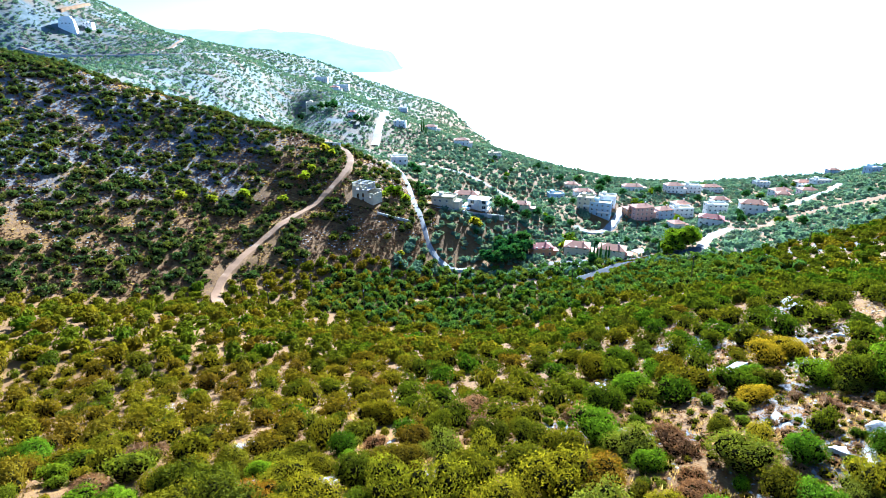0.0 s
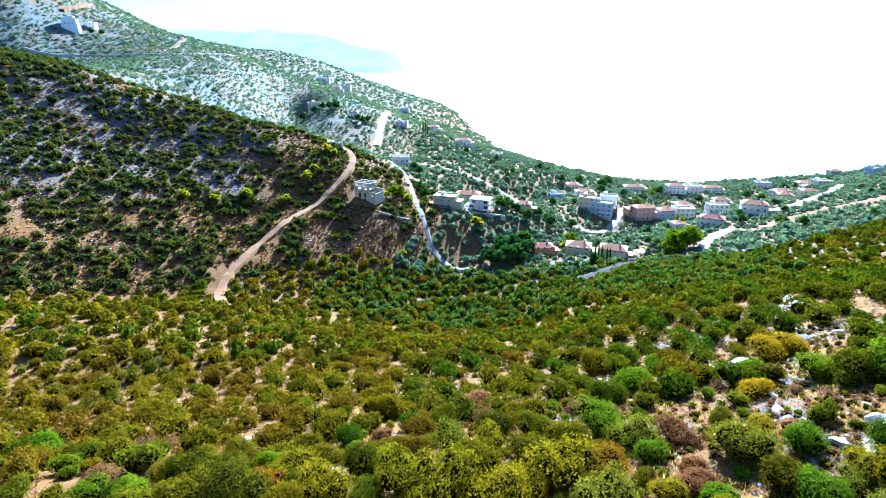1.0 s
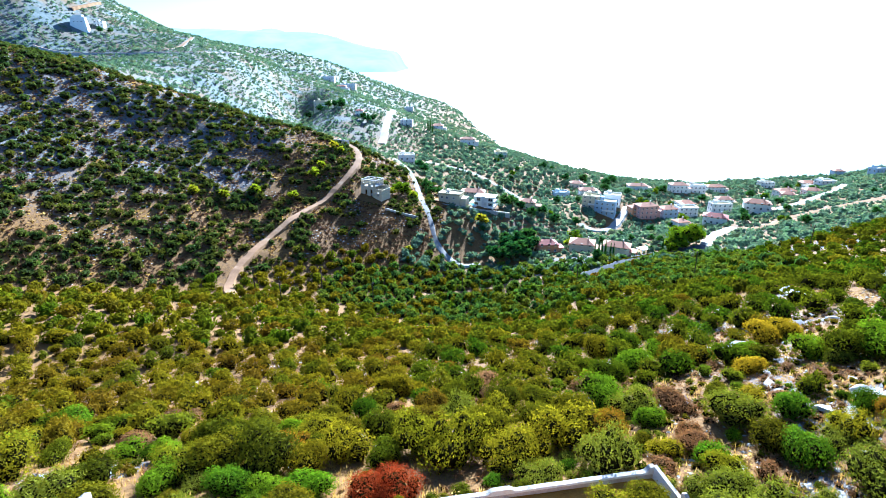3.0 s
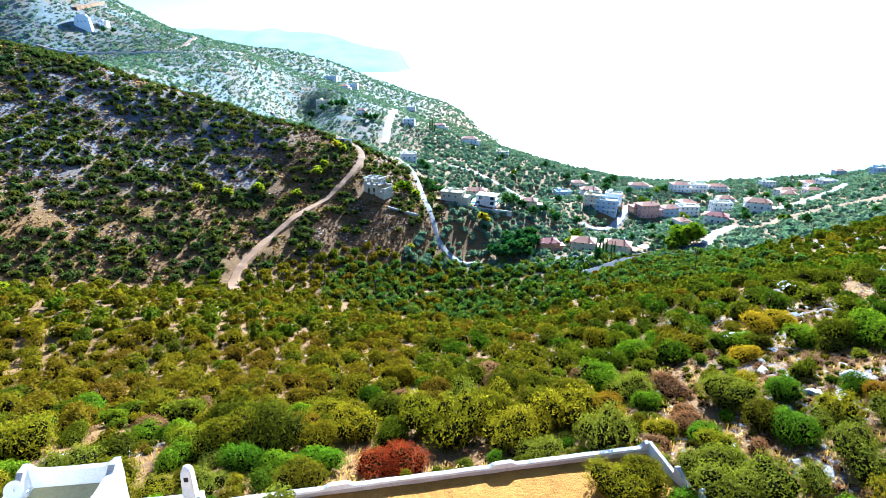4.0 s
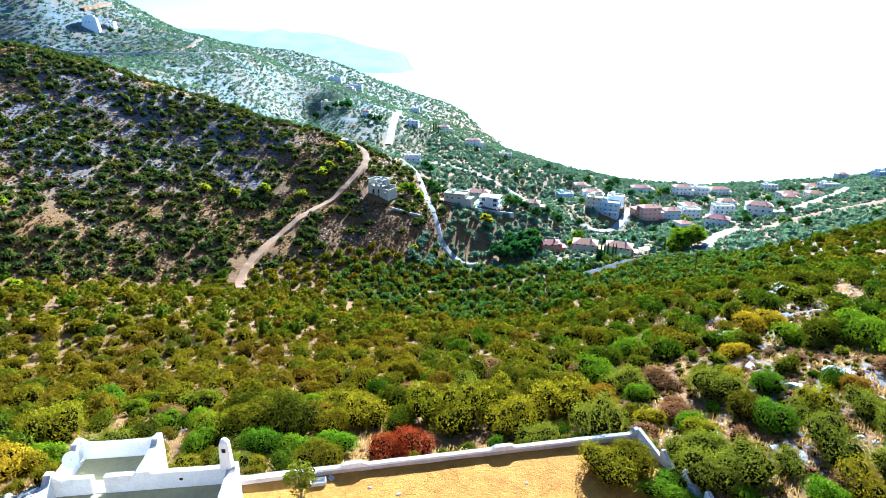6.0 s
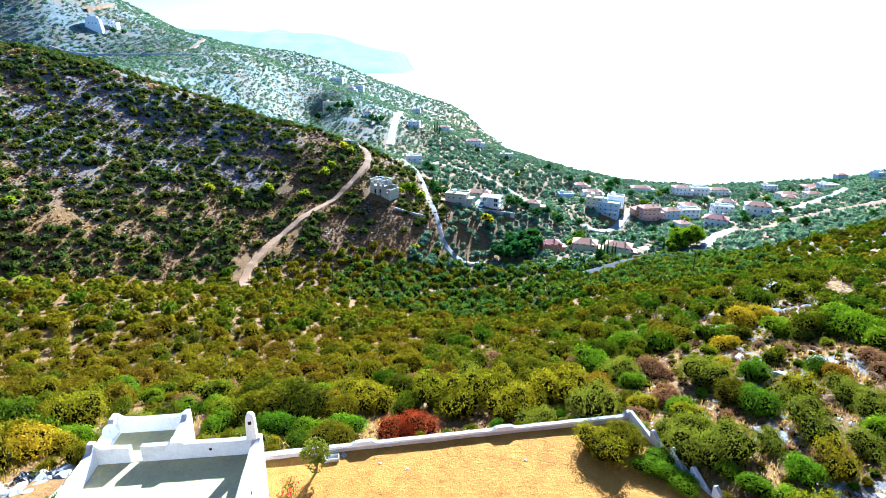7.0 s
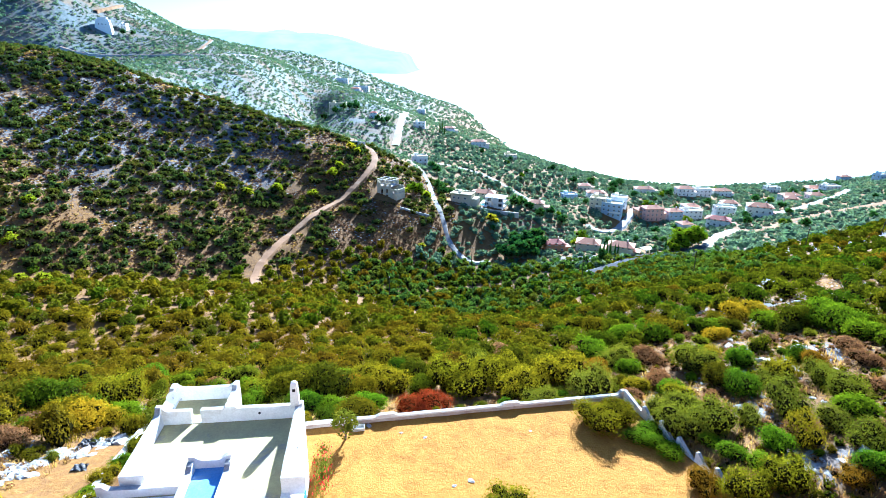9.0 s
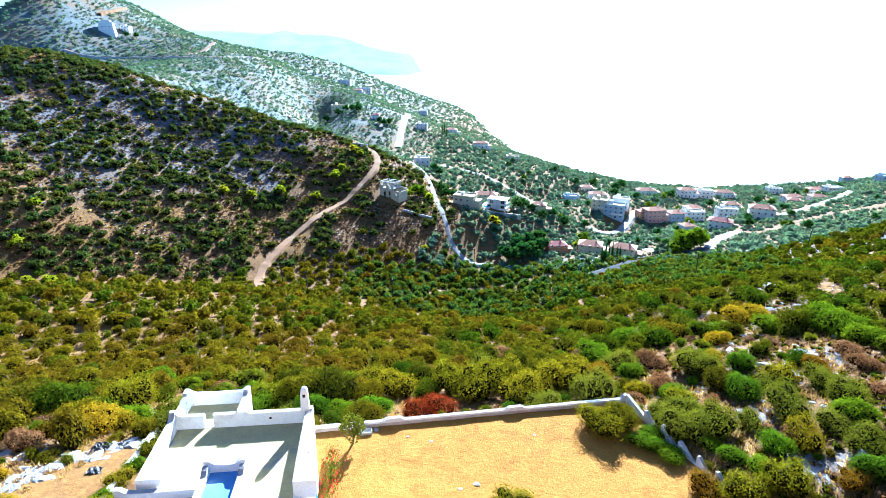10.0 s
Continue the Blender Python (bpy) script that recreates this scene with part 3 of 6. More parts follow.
def clump(rng, leaves, size, lobes, spread=0.55, tall=0.75, lift=0.35, slim=1.0, floor=0.02, core=0.84, ragged=0.16):
    """Leaves round a group of lobes about one metre across the radius, over a solid core, by default near-black as
    painted inner shade.
    Gives corners, triangles and, for each triangle, 0 for a leaf or 1 for the core."""
    centres = [(0, 0, tall * lift, 0.62 * slim)]
    for i in range(lobes):
        a, r = (i + rng.uniform(-0.4, 0.4)) * 2.4, spread * math.sqrt(rng.uniform(0.15, 1.1)) * slim
        up = math.sqrt(max(0.0, 1 - (r / 0.98) ** 2)) if spread < 0.6 else rng.uniform(0.3, 1.0)
        centres.append((r * math.cos(a), r * math.sin(a), tall * (lift * 0.5 + 0.62 * up * rng.uniform(0.75, 1.1)), rng.uniform(0.26, 0.42)))
    cs = np.array(centres)
    area = cs[:, 3] ** 2
    pts, nor = [], []
    total = 0
    while total < leaves:
        k = rng.choice(len(cs), leaves, p=area / area.sum())
        d = rng.normal(size=(leaves, 3)) + np.array([0, 0, 0.35])
        d /= np.linalg.norm(d, axis=1)[:, None]
        p = cs[k, :3] + d * cs[k, 3:4] * (1 + rng.uniform(-ragged, ragged * 1.6, (leaves, 1)))
        inside = np.zeros(leaves, bool)
        for c in cs:
            inside |= np.linalg.norm(p - c[:3], axis=1) < c[3] * 0.86
        keep = ~inside & (p[:, 2] > floor)
        pts.append(p[keep])
        nor.append(d[keep])
        total += keep.sum()
    p, d = np.concatenate(pts)[:leaves], np.concatenate(nor)[:leaves]
    # each sprig lies against the surface of its lobe with its tip lifted
    n = d + rng.normal(size=d.shape) * 0.4
    n /= np.linalg.norm(n, axis=1)[:, None]
    a = np.cross(n, rng.normal(size=n.shape))
    a /= np.linalg.norm(a, axis=1)[:, None]
    b = np.cross(n, a)
    b *= np.where(b[:, 2:3] < 0, -1.0, 1.0)
    s = size * rng.uniform(0.55, 1.5, (leaves, 1))
    thin, long = (0.36, 0.95) if leaves > 500 else (0.5, 0.75)
    verts = np.stack([p - a * s * thin - b * s * 0.45, p + a * s * thin - b * s * 0.45, p + b * s * long + n * s * 0.3], 1).reshape(-1, 3)
    faces = np.arange(leaves * 3).reshape(-1, 3)
    kinds = np.zeros(leaves, int)
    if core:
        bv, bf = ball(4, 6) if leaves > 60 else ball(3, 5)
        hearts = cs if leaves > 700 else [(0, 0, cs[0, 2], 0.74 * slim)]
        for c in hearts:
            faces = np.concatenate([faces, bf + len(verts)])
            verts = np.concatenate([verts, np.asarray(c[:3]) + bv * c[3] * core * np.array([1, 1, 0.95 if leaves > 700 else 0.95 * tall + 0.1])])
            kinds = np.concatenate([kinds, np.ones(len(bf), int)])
    if floor > -0.5:
        verts[:, 2] = np.maximum(verts[:, 2], -0.05)
    return verts, faces, kinds


RNG = np.random.default_rng(7)
DENSE = [clump(RNG, 2000, 0.068, int(RNG.integers(11, 16)), 0.58, 0.8, 0.3, 0.9, 0.02, 0.76, 0.3) for _ in range(6)]
BIG = [clump(RNG, 3000, 0.060, int(RNG.integers(15, 21)), 0.59, 0.82, 0.3, 0.9, 0.02, 0.76, 0.28) for _ in range(4)]
OPEN = [clump(RNG, 3000, 0.056, int(RNG.integers(12, 17)), 0.68, 0.95, 0.35, 1.0, 0.06, 0.74, 0.34) for _ in range(4)]
LOW = [clump(RNG, 1000, 0.075, int(RNG.integers(6, 9)), 0.5, 0.45, 0.2, 1.0, 0.0, 0.8, 0.3) for _ in range(3)]
HALF = [clump(RNG, 640, 0.112, int(RNG.integers(8, 12)), 0.58, 0.78, 0.3, 0.92, 0.02, 0.84, 0.28) for _ in range(8)]
FINE = [clump(RNG, 950, 0.09, int(RNG.integers(10, 15)), 0.58, 0.8, 0.3, 0.9, 0.02, 0.76, 0.3) for _ in range(8)]
MIDDLE = [clump(RNG, 210, 0.20, int(RNG.integers(6, 9)), 0.58, 0.78, 0.3, 0.95, 0.02, 0.88, 0.26) for _ in range(8)]
RIDGE = [clump(RNG, 96, 0.28, int(RNG.integers(5, 8)), 0.58, 0.75, 0.3, 1.0, 0.02, 0.9, 0.26) for _ in range(8)]
MEDIUM = [clump(RNG, 28, 0.42, 5, core=0.98) for _ in range(6)]
TUFT = [clump(RNG, 9, 0.85, 4, core=0) for _ in range(6)]
CUSHION = [clump(RNG, 64, 0.26, 6, core=0.85) for _ in range(5)]
HERB = [clump(RNG, 24, 0.26, 4, 0.6, core=0, ragged=0.5) for _ in range(6)]
TWIGGY = [clump(RNG, 32, 0.3, 5, core=0, ragged=0.35) for _ in range(6)]
SMALL = [clump(RNG, 17, 0.62, 4, core=0) for _ in range(5)]


def plant_mesh(name, made, leaf, core_mat):
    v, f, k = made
    return mesh_from(name, v, f, [leaf, core_mat], k)


def many(name, label, rows, shapes, leaf, category="shrubs", core_mat=None):
    """One object for plants past counting. Rows: x, y, z, radius, tall, tone."""
    vs, fs, ts, ks, base = [], [], [], [], 0
    rng = np.random.default_rng(len(rows))
    for x, y, z, r, tall, tone in rows:
        v, f, k = shapes[rng.integers(len(shapes))]
        a = rng.uniform(0, math.tau)
        c, s = math.cos(a) * r, math.sin(a) * r
        e = rng.uniform(0.72, 1.0)           # broader one way than the other
        w = np.empty_like(v)
        w[:, 0], w[:, 1], w[:, 2] = x + c * v[:, 0] / e - s * v[:, 1] * e, y + s * v[:, 0] / e + c * v[:, 1] * e, z + v[:, 2] * r * tall
        vs.append(w)
        fs.append(f + base)
        ks.append(k)
        ts.append(np.full(len(v), tone))
        base += len(v)
    me = mesh_from(name, np.concatenate(vs), np.concatenate(fs), [leaf, core_mat or MAT_INNER_SHADE], np.concatenate(ks), np.concatenate(ts))
    return tagged(new(name, me), label, category, "", "stuff")


# plants that stand out, by plan: x, y, radius
SAGE_AT = [(15.2, 21.9, 2.1), (18.0, 22.3, 2.2), (16.6, 24.5, 1.9), (14.6, 25.2, 1.3), (25.4, 24.9, 2.3), (31.4, 26.3, 2.0), (28.1, 18.7, 1.7), (22.1, 35.8, 2.3), (26.6, 30.6, 1.4), (31.1, 30.1, 1.7), (21.5, 23.0, 1.2), (27.4, 21.8, 1.5), (38.4, 48.5, 1.6)]
FRESH_AT = [(17.9, 17.8, 1.2), (17.0, 19.6, 1.0), (19.2, 16.4, 1.2), (30.0, 23.3, 1.8), (21.7, 19.1, 1.6), (23.6, 29.1, 2.2), (17.3, 29.8, 1.5), (33.7, 57.5, 1.9), (38.1, 52.3, 2.5), (43.1, 49.6, 3.4), (42.9, 45.0, 3.2), (42.5, 41.2, 2.4), 
   (21.0, 59.3, 2.8), (13.2, 43.8, 3.0), (-35.3, 25.5, 2.1), (-11.7, 26.1, 1.9), (-14.9, 26.3, 1.6), (26.5, 15.5, 1.6), (-49.5, 51.8, 2.9), (-23.8, 27.9, 1.9), (-10.4, 44.0, 1.4), (27.0, 68.0, 2.2)]
OPEN_AT = [(17.4, 14.0, 1.7), (20.3, 14.8, 1.8), (17.6, 27.7, 1.3), (24.4, 20.3, 1.7), (28.5, 31.9, 1.8), (7.5, 34.1, 2.7), (4.7, 31.9, 1.8), (14.7, 31.0, 1.2), (-1.5, 31.5, 2.8), (2.5, 30.4, 2.3), (-4.4, 33.0, 2.5), (-40.5, 32.5, 3.0), (-23.1, 30.0, 2.2), (-10.5, 32.7, 2.2)]
DARK_AT = [(22.5, 31.3, 1.9), (32.5, 35.9, 1.7), (40.1, 49.9, 2.9), (28.9, 68.8, 2.5), (20.4, 74.5, 3.2), (24.6, 75.3, 3.0), (16.7, 55.0, 2.6), (13.2, 33.1, 1.0), (-53.4, 33.1, 3.8), 
   (-47.9, 31.4, 3.6), (-44.6, 33.3, 2.4), (-39.0, 36.4, 1.8), (-16.5, 30.7, 3.2), (-20.6, 30.8, 2.7), (-13.1, 30.5, 2.0), (-20.1, 36.0, 2.7), (-10.1, 60.4, 2.8)]
YELLOW_AT = [(30.2, 49.6, 2.0), (25.5, 40.1, 1.5), (39.4, 64.4, 2.9), (42.6, 64.7, 2.4), (-37.4, 22.9, 2.4), (-36.3, 24.0, 1.8), (-33.0, 8.0, 1.2), (-38.6, 13.4, 0.9)]
BROWN_AT = [(22.2, 24.1, 0.9), (24.5, 20.4, 1.8), (18.5, 40.0, 2.2), (17.0, 31.7, 1.7), (38.3, 37.4, 1.7), (37.5, 33.4, 1.8), (34.8, 27.8, 1.5), (-41.7, 19.3, 1.9), (27.6, 39.3, 1.5), (-33.7, 39.6, 2.0), (1.7, 61.2, 2.8), (13.5, 28.6, 1.3), (-25.6, 30.2, 1.3)]
AMBER_AT = [(10.7, 34.7, 2.2), (14.9, 15.2, 1.3), (24.6, 14.6, 1.1), (-15.7, 34.4, 1.7), (32.7, 33.4, 1.4)]
RED_AT = [(-7.6, 25.6, 1.6), (-5.4, 26.0, 1.7), (-6.4, 26.6, 1.5)]
MARKED = [(kind, x, y, r, tall) for kind, tall, spots in (("sage", 1.6, SAGE_AT), ("fresh", 1.5, FRESH_AT), ("open", 1.8, OPEN_AT), ("dark", 1.8, DARK_AT), ("yellow", 1.5, YELLOW_AT), ("brown", 1.3, BROWN_AT), ("amber", 1.6, AMBER_AT), ("red", 1.15, RED_AT)) for x, y, r in spots]
LOOKS = {
    "red": (MAT_RED, OPEN, "rust-red dry-leaved shrub behind the yard wall"), "dark": (MAT_LEAF, DENSE, "large dense olive-green mastic bush on the slope"),
    "open": (MAT_OLIVE, OPEN, "wild olive bush with upright yellow-green sprays"), "amber": (MAT_AMBER, OPEN, "amber-leaved shrub turning in the drought"),
    "fresh": (MAT_FRESH, DENSE, "bright fresh-green bush on stony ground"), "yellow": (MAT_YELLOW, DENSE, "low yellow spurge cushion among rocks"),
    "sage": (MAT_SAGE, OPEN, "grey-green sage bush with pale leaf tips"), "brown": (MAT_BROWN, LOW, "dry brown thorny cushion shrub"), "olive": (MAT_LEAF, DENSE, "rounded olive-green mastic shrub on dry soil"),
}
PLANT_MESHES = {}


def shrub(kind, x, y, r, tall, rng, z=None):
    leaf, shapes, label = LOOKS[kind]
    i = int(rng.integers(len(shapes)))
    if r > 1.5 and kind not in ("open", "amber", "sage", "red"):
        shapes, i = BIG, i % 4
        kind = kind + "_big"
    if (kind, i) not in PLANT_MESHES:
        PLANT_MESHES[kind, i] = plant_mesh("shrub", shapes[i], leaf, MAT_INNER_SHADE)
    ob = new("shrub", PLANT_MESHES[kind, i])
    wide = rng.uniform(0.76, 1.0)
    ob.matrix_basis = pose(x, y, (height(x, y) if z is None else z) - 0.08, 0, 0, rng.uniform(0, 360)) @ Matrix.Diagonal((r / wide, r * wide, r * tall, 1))
    return tagged(ob, label, "shrub", "hillside shrubs")


for kind, x, y, r, tall in MARKED:
    shrub(kind, x, y, r, tall * 0.58, RNG)

HOUSE_SPOTS = []          # x, y, clear radius; filled by the list of buildings
BUILDINGS = [   # kind, x, y, turn, width, depth, height, walls, roof
    ("flat", -45, 396, 12, 11.5, 9, 7.0, MAT_WHITE, 0), ("hip", 3.5, 368, -8, 16, 9, 5.2, MAT_CREAM, MAT_TILE), ("hip", 37, 335, -12, 10, 8, 4.8, MAT_CREAM, MAT_TILE),
    ("hip", 42.0, 277, 8, 10.5, 8.5, 4.6, MAT_ORANGE, MAT_DARKTILE), ("hip", 61, 279, -14, 12.5, 10, 4.8, MAT_CREAM, MAT_TILE), ("hip", 75.5, 266, -20, 13, 9, 5.0, MAT_CREAM, MAT_TILE),
    ("flat", 87, 383, -20, 11, 10, 8.2, MAT_CREAM, 0), ("flat", 96, 377, -20, 14, 10, 9.0, MAT_PALEBLUE, 0), ("flat", 106, 400, -18, 12, 9, 7.5, MAT_WHITE, 0),
    ("hip", 95, 432, 0, 14, 9, 4.6, MAT_WHITE, MAT_TILE), ("hip", 92, 466, 0, 10, 8, 3.8, MAT_CREAM, MAT_TILE), ("flat", 73.5, 430, 10, 12, 8, 3.4, MAT_PALEBLUE, 0),
] + [
    ("hip", 126, 383, 15, 14, 9, 9.0, MAT_PINK, MAT_TILE), ("hip", 119, 386, 15, 8, 8, 5.6, MAT_ORANGE, MAT_TILE), ("hip", 143, 388, 12, 11, 9, 8.0, MAT_PALEBLUE, MAT_TILE),
    ("flat", 158, 394, 5, 14, 9, 8.4, MAT_WHITE, 0), ("hip", 132, 334, 18, 8, 7.5, 4.4, MAT_WHITE, MAT_TILE), ("hip", 150, 328, -25, 13.5, 9, 4.6, MAT_WHITE, MAT_DARKTILE),
    ("hip", 183, 347, -18, 15, 10, 7.6, MAT_WHITE, MAT_TILE), ("flat", 180, 390, 0, 14, 8, 8.4, MAT_WHITE, 0), ("hip", 145, 472, 0, 16, 9, 4.2, MAT_WHITE, MAT_TILE), ("hip", 178, 468, 4, 14, 9, 6.4, MAT_WHITE, MAT_TILE),
    ("flat", 197, 478, 0, 14, 9, 6.4, MAT_WHITE, 0), ("hip", 220, 494, 6, 17, 9, 4.8, MAT_WHITE, MAT_TILE), ("flat", 284, 532, 0, 13, 8, 4.8, MAT_WHITE, 0), ("hip", 268, 470, 12, 16, 9, 6.2, MAT_WHITE, MAT_TILE),
] + [
    ("hip", 247, 428, -15, 9.5, 8, 3.6, MAT_PINK, MAT_TILE), ("hip", 312, 514, 0, 14, 9, 4.8, MAT_WHITE, MAT_TILE), ("flat", 316, 496, 10, 15, 9, 5.6, MAT_WHITE, 0), ("hip", 387, 592, 0, 11, 8, 4.8, MAT_PALEBLUE, MAT_TILE),
    ("flat", 345, 478, 15, 11, 8, 6.4, MAT_PALEBLUE, 0), ("hip", 262, 424, 0, 12, 8, 3.6, MAT_WHITE, MAT_TILE), ("hip", 165, 415, 8, 12, 9, 6.5, MAT_WHITE, MAT_TILE), ("hip", 205, 440, -5, 12, 9, 5.0, MAT_WHITE, MAT_TILE),
    ("flat", -421, 660, 5, 10, 8, 5.0, MAT_WHITE, 0), ("flat", -151, 582, 10, 18, 10, 7.0, MAT_CREAM, 0), ("hip", -106, 544, 0, 7, 7, 5.0, MAT_WHITE, MAT_DARKTILE), ("flat", -187, 884, 0, 24, 10, 7.0, MAT_WHITE, 0),
    ("flat", -95, 905, 0, 14, 10, 6.5, MAT_WHITE, 0), ("hip", -33, 594, 0, 12, 9, 5.0, MAT_WHITE, MAT_TILE), ("hip", -1, 555, 0, 15, 9, 4.8, MAT_WHITE, MAT_TILE), ("flat", -232, 948, 0, 20, 10, 7.0, MAT_WHITE, 0),
] + [
    ("flat", -62, 560, 0, 12, 9, 5.0, MAT_WHITE, 0), ("hip", -170, 760, 0, 13, 9, 5.0, MAT_WHITE, MAT_TILE), ("flat", 30, 520, 0, 12, 9, 4.5, MAT_CREAM, 0),
]
for row in BUILDINGS:
    HOUSE_SPOTS.append((row[1], row[2], max(row[4], row[5]) * 0.62))
HOUSE_SPOTS += [(-50, 281, 10), (-10, 310, 10), (9, 312, 10), (-425, 628, 13)]
SPOTS = np.array(HOUSE_SPOTS)




def free(x, y, r):
    """Which of the places are clear of roads, houses and the yard."""
    ok = outside(x, y, YARD) > r * 0.8 + 0.3
    ok &= ~((x > -33) & (x < -24) & (y > 3) & (y < 21))
    ok &= (r < 0.62) | (bare_plot(x, y) < -0.4)
    for sx, sy, sr in STONE_SPOTS:
        ok &= (r < 0.62) | ((x - sx) ** 2 + (y - sy) ** 2 > (sr + r * 0.6) ** 2)
    for rx, ry, w in ROAD_POINTS:
        ok &= (x - rx) ** 2 + (y - ry) ** 2 > (w * 0.5 + r * 0.75) ** 2
    for hx, hy, hr in SPOTS:
        ok &= (x - hx) ** 2 + (y - hy) ** 2 > (hr + r * 0.3) ** 2
    return ok


def spaced(x, y, r, rng, pack):
    """Keeps plants whose crowns do not overlap by more than the packing allows, large ones first."""
    order = np.argsort(-(r + rng.uniform(0, 0.25, r.shape)))
    size = 2 * r.max() * pack
    cells, keep = {}, []
    for i in order:
        a, b, q = x[i], y[i], r[i]
        u, v = int(a // size), int(b // size)
        if all((a - c) ** 2 + (b - d) ** 2 > (pack * (q + e)) ** 2 for du in (-1, 0, 1) for dv in (-1, 0, 1) for c, d, e in cells.get((u + du, v + dv), ())):
            cells.setdefault((u, v), []).append((a, b, q))
            keep.append(i)
    return np.array(sorted(keep), int)


def scatter(cell, x0, x1, y0, y1, lo, hi, cover, seed, patch, pack=0.0):
    """Plants on a shaken grid; cover is the share of ground that they take, patch the size of the gaps."""
    rng = np.random.default_rng(seed)
    gx, gy = np.meshgrid(np.arange(x0, x1, cell), np.arange(y0, y1, cell))
    x, y = (gx + rng.uniform(-0.48, 0.48, gx.shape) * cell).ravel(), (gy + rng.uniform(-0.48, 0.48, gx.shape) * cell).ravel()
    r = lo + (hi - lo) * rng.uniform(0, 1, x.shape) ** 1.9
    share = cover(x, y) if callable(cover) else np.full(x.shape, cover)
    gaps = 0.62 * wave(x, y, patch, seed + 50) + 0.38 * wave(x, y, patch * 0.4, seed + 51)
    keep = (gaps < 0.22 + 0.62 * share) & (np.abs(x) < 0.92 * (y + 32) + 14)
    x, y, r = x[keep], y[keep], r[keep]
    keep = free(x, y, r)
    x, y, r = x[keep], y[keep], r[keep]
    if pack:
        keep = spaced(x, y, r, rng, pack)
        x, y, r = x[keep], y[keep], r[keep]
    z = land(x, y)
    dry = z > 1.5
    return x[dry], y[dry], z[dry], r[dry], rng


def near_cover(x, y):
    open_east = step(4, 26, x) * (1 - step(70, 110, y))
    return 0.98 - 0.16 * open_east - 0.2 * step(-26, -34, x) * (1 - step(30, 42, y)) - 0.32 * np.exp(-(((x + 4) / 9) ** 2 + ((y - 44) / 9) ** 2)) - 0.16 * stoniness(x, y)


MX, MY, MR = (np.array([m[i] for m in MARKED]) for i in (1, 2, 3))


def clear_of_marked(x, y, r):
    return (np.hypot(x[:, None] - MX, y[:, None] - MY) > 0.72 * (r[:, None] + MR)).all(1)


# the nearest belt, plant by plant
x, y, z, r, rng = scatter(0.85, -46, 44, 14, 54, 0.55, 2.4, near_cover, 11, 7, 0.80)
ok = clear_of_marked(x, y, r)
order = np.argsort(np.hypot(x[ok], y[ok] - 15))
x, y, z, r = (a[ok][order] for a in (x, y, z, r))
east = step(6, 24, x)
r = r * (1 - 0.22 * east)
draw = rng.uniform(0, 1, len(x))
rest_near, rest_brown, rest_fresh = [], [], []
for i in range(len(x)):
    east_i = east[i]
    kind = "olive"
    if draw[i] < 0.10 + 0.18 * east_i:
        kind = "brown"
    elif draw[i] < 0.22 + 0.42 * east_i:
        kind = "sage" if draw[i] * 100 % 1 < 0.55 else "fresh"
    elif draw[i] < 0.30 + 0.30 * east_i:
        kind = "open"
    size = r[i] * (0.62 if kind == "brown" else 1.0)
    if i < 190:
        shrub(kind, x[i], y[i], size, rng.uniform(0.8, 1.2), rng, z[i])
    else:
        row = (x[i], y[i], z[i] - 0.08, size, rng.uniform(0.9, 1.25), rng.uniform())
        {"brown": rest_brown, "sage": rest_fresh, "fresh": rest_fresh}.get(kind, rest_near).append(row)
many("dry_close", "dry brown thorny shrubs among the greener scrub", rest_brown, HALF, MAT_BROWN_MANY)
many("fresh_close", "bright and grey-green bushes among darker scrub", rest_fresh, FINE, MAT_FRESH_MANY)

x, y, z, r, rng = scatter(1.2, -130, 90, 54, 104, 0.9, 2.9, near_cover, 12, 9, 0.88)
ok = clear_of_marked(x, y, r)
rest_near += [(a, b, c - 0.1, d, rng.uniform(0.8, 1.15), rng.uniform()) for a, b, c, d in zip(x[ok], y[ok], z[ok], r[ok])]
x, y, z, r, rng = scatter(1.3, -100, -46, 14, 54, 0.9, 2.7, 0.9, 18, 9, 0.88)
rest_near += [(a, b, c - 0.1, d, rng.uniform(0.8, 1.15), rng.uniform()) for a, b, c, d in zip(x, y, z, r)]
x, y, z, r, rng = scatter(1.4, 44, 90, 14, 54, 0.8, 2.2, 0.7, 19, 9, 0.85)
rest_near += [(a, b, c - 0.1, d, rng.uniform(0.8, 1.15), rng.uniform()) for a, b, c, d in zip(x, y, z, r)]
# the western slope is drier, its bushes browner; the eastern one greener
GREENER = (0.11, 0.33, 0.55, 0.57, 0.88, 1.0)
tone_rng = np.random.default_rng(31)
rest_near = [(*r[:5], float(tone_rng.choice((0.0, 0.22, 0.44, 0.46, 0.78)))) if tone_rng.uniform() < 0.62 * float(step(14, -16, r[0])) else r for r in rest_near]
rest_near = [(*r[:5], float(tone_rng.choice(GREENER))) if tone_rng.uniform() < 0.6 * float(step(0, 35, r[0])) else r for r in rest_near]
close = [r for r in rest_near if r[1] < 58]
many("maquis_close", "rounded olive-green mastic scrub around the yard", close, FINE, MAT_LEAF_MANY)
many("maquis_near", "dense olive-green evergreen scrub on the near slope", [r for r in rest_near if r[1] >= 58], HALF, MAT_LEAF_MANY)


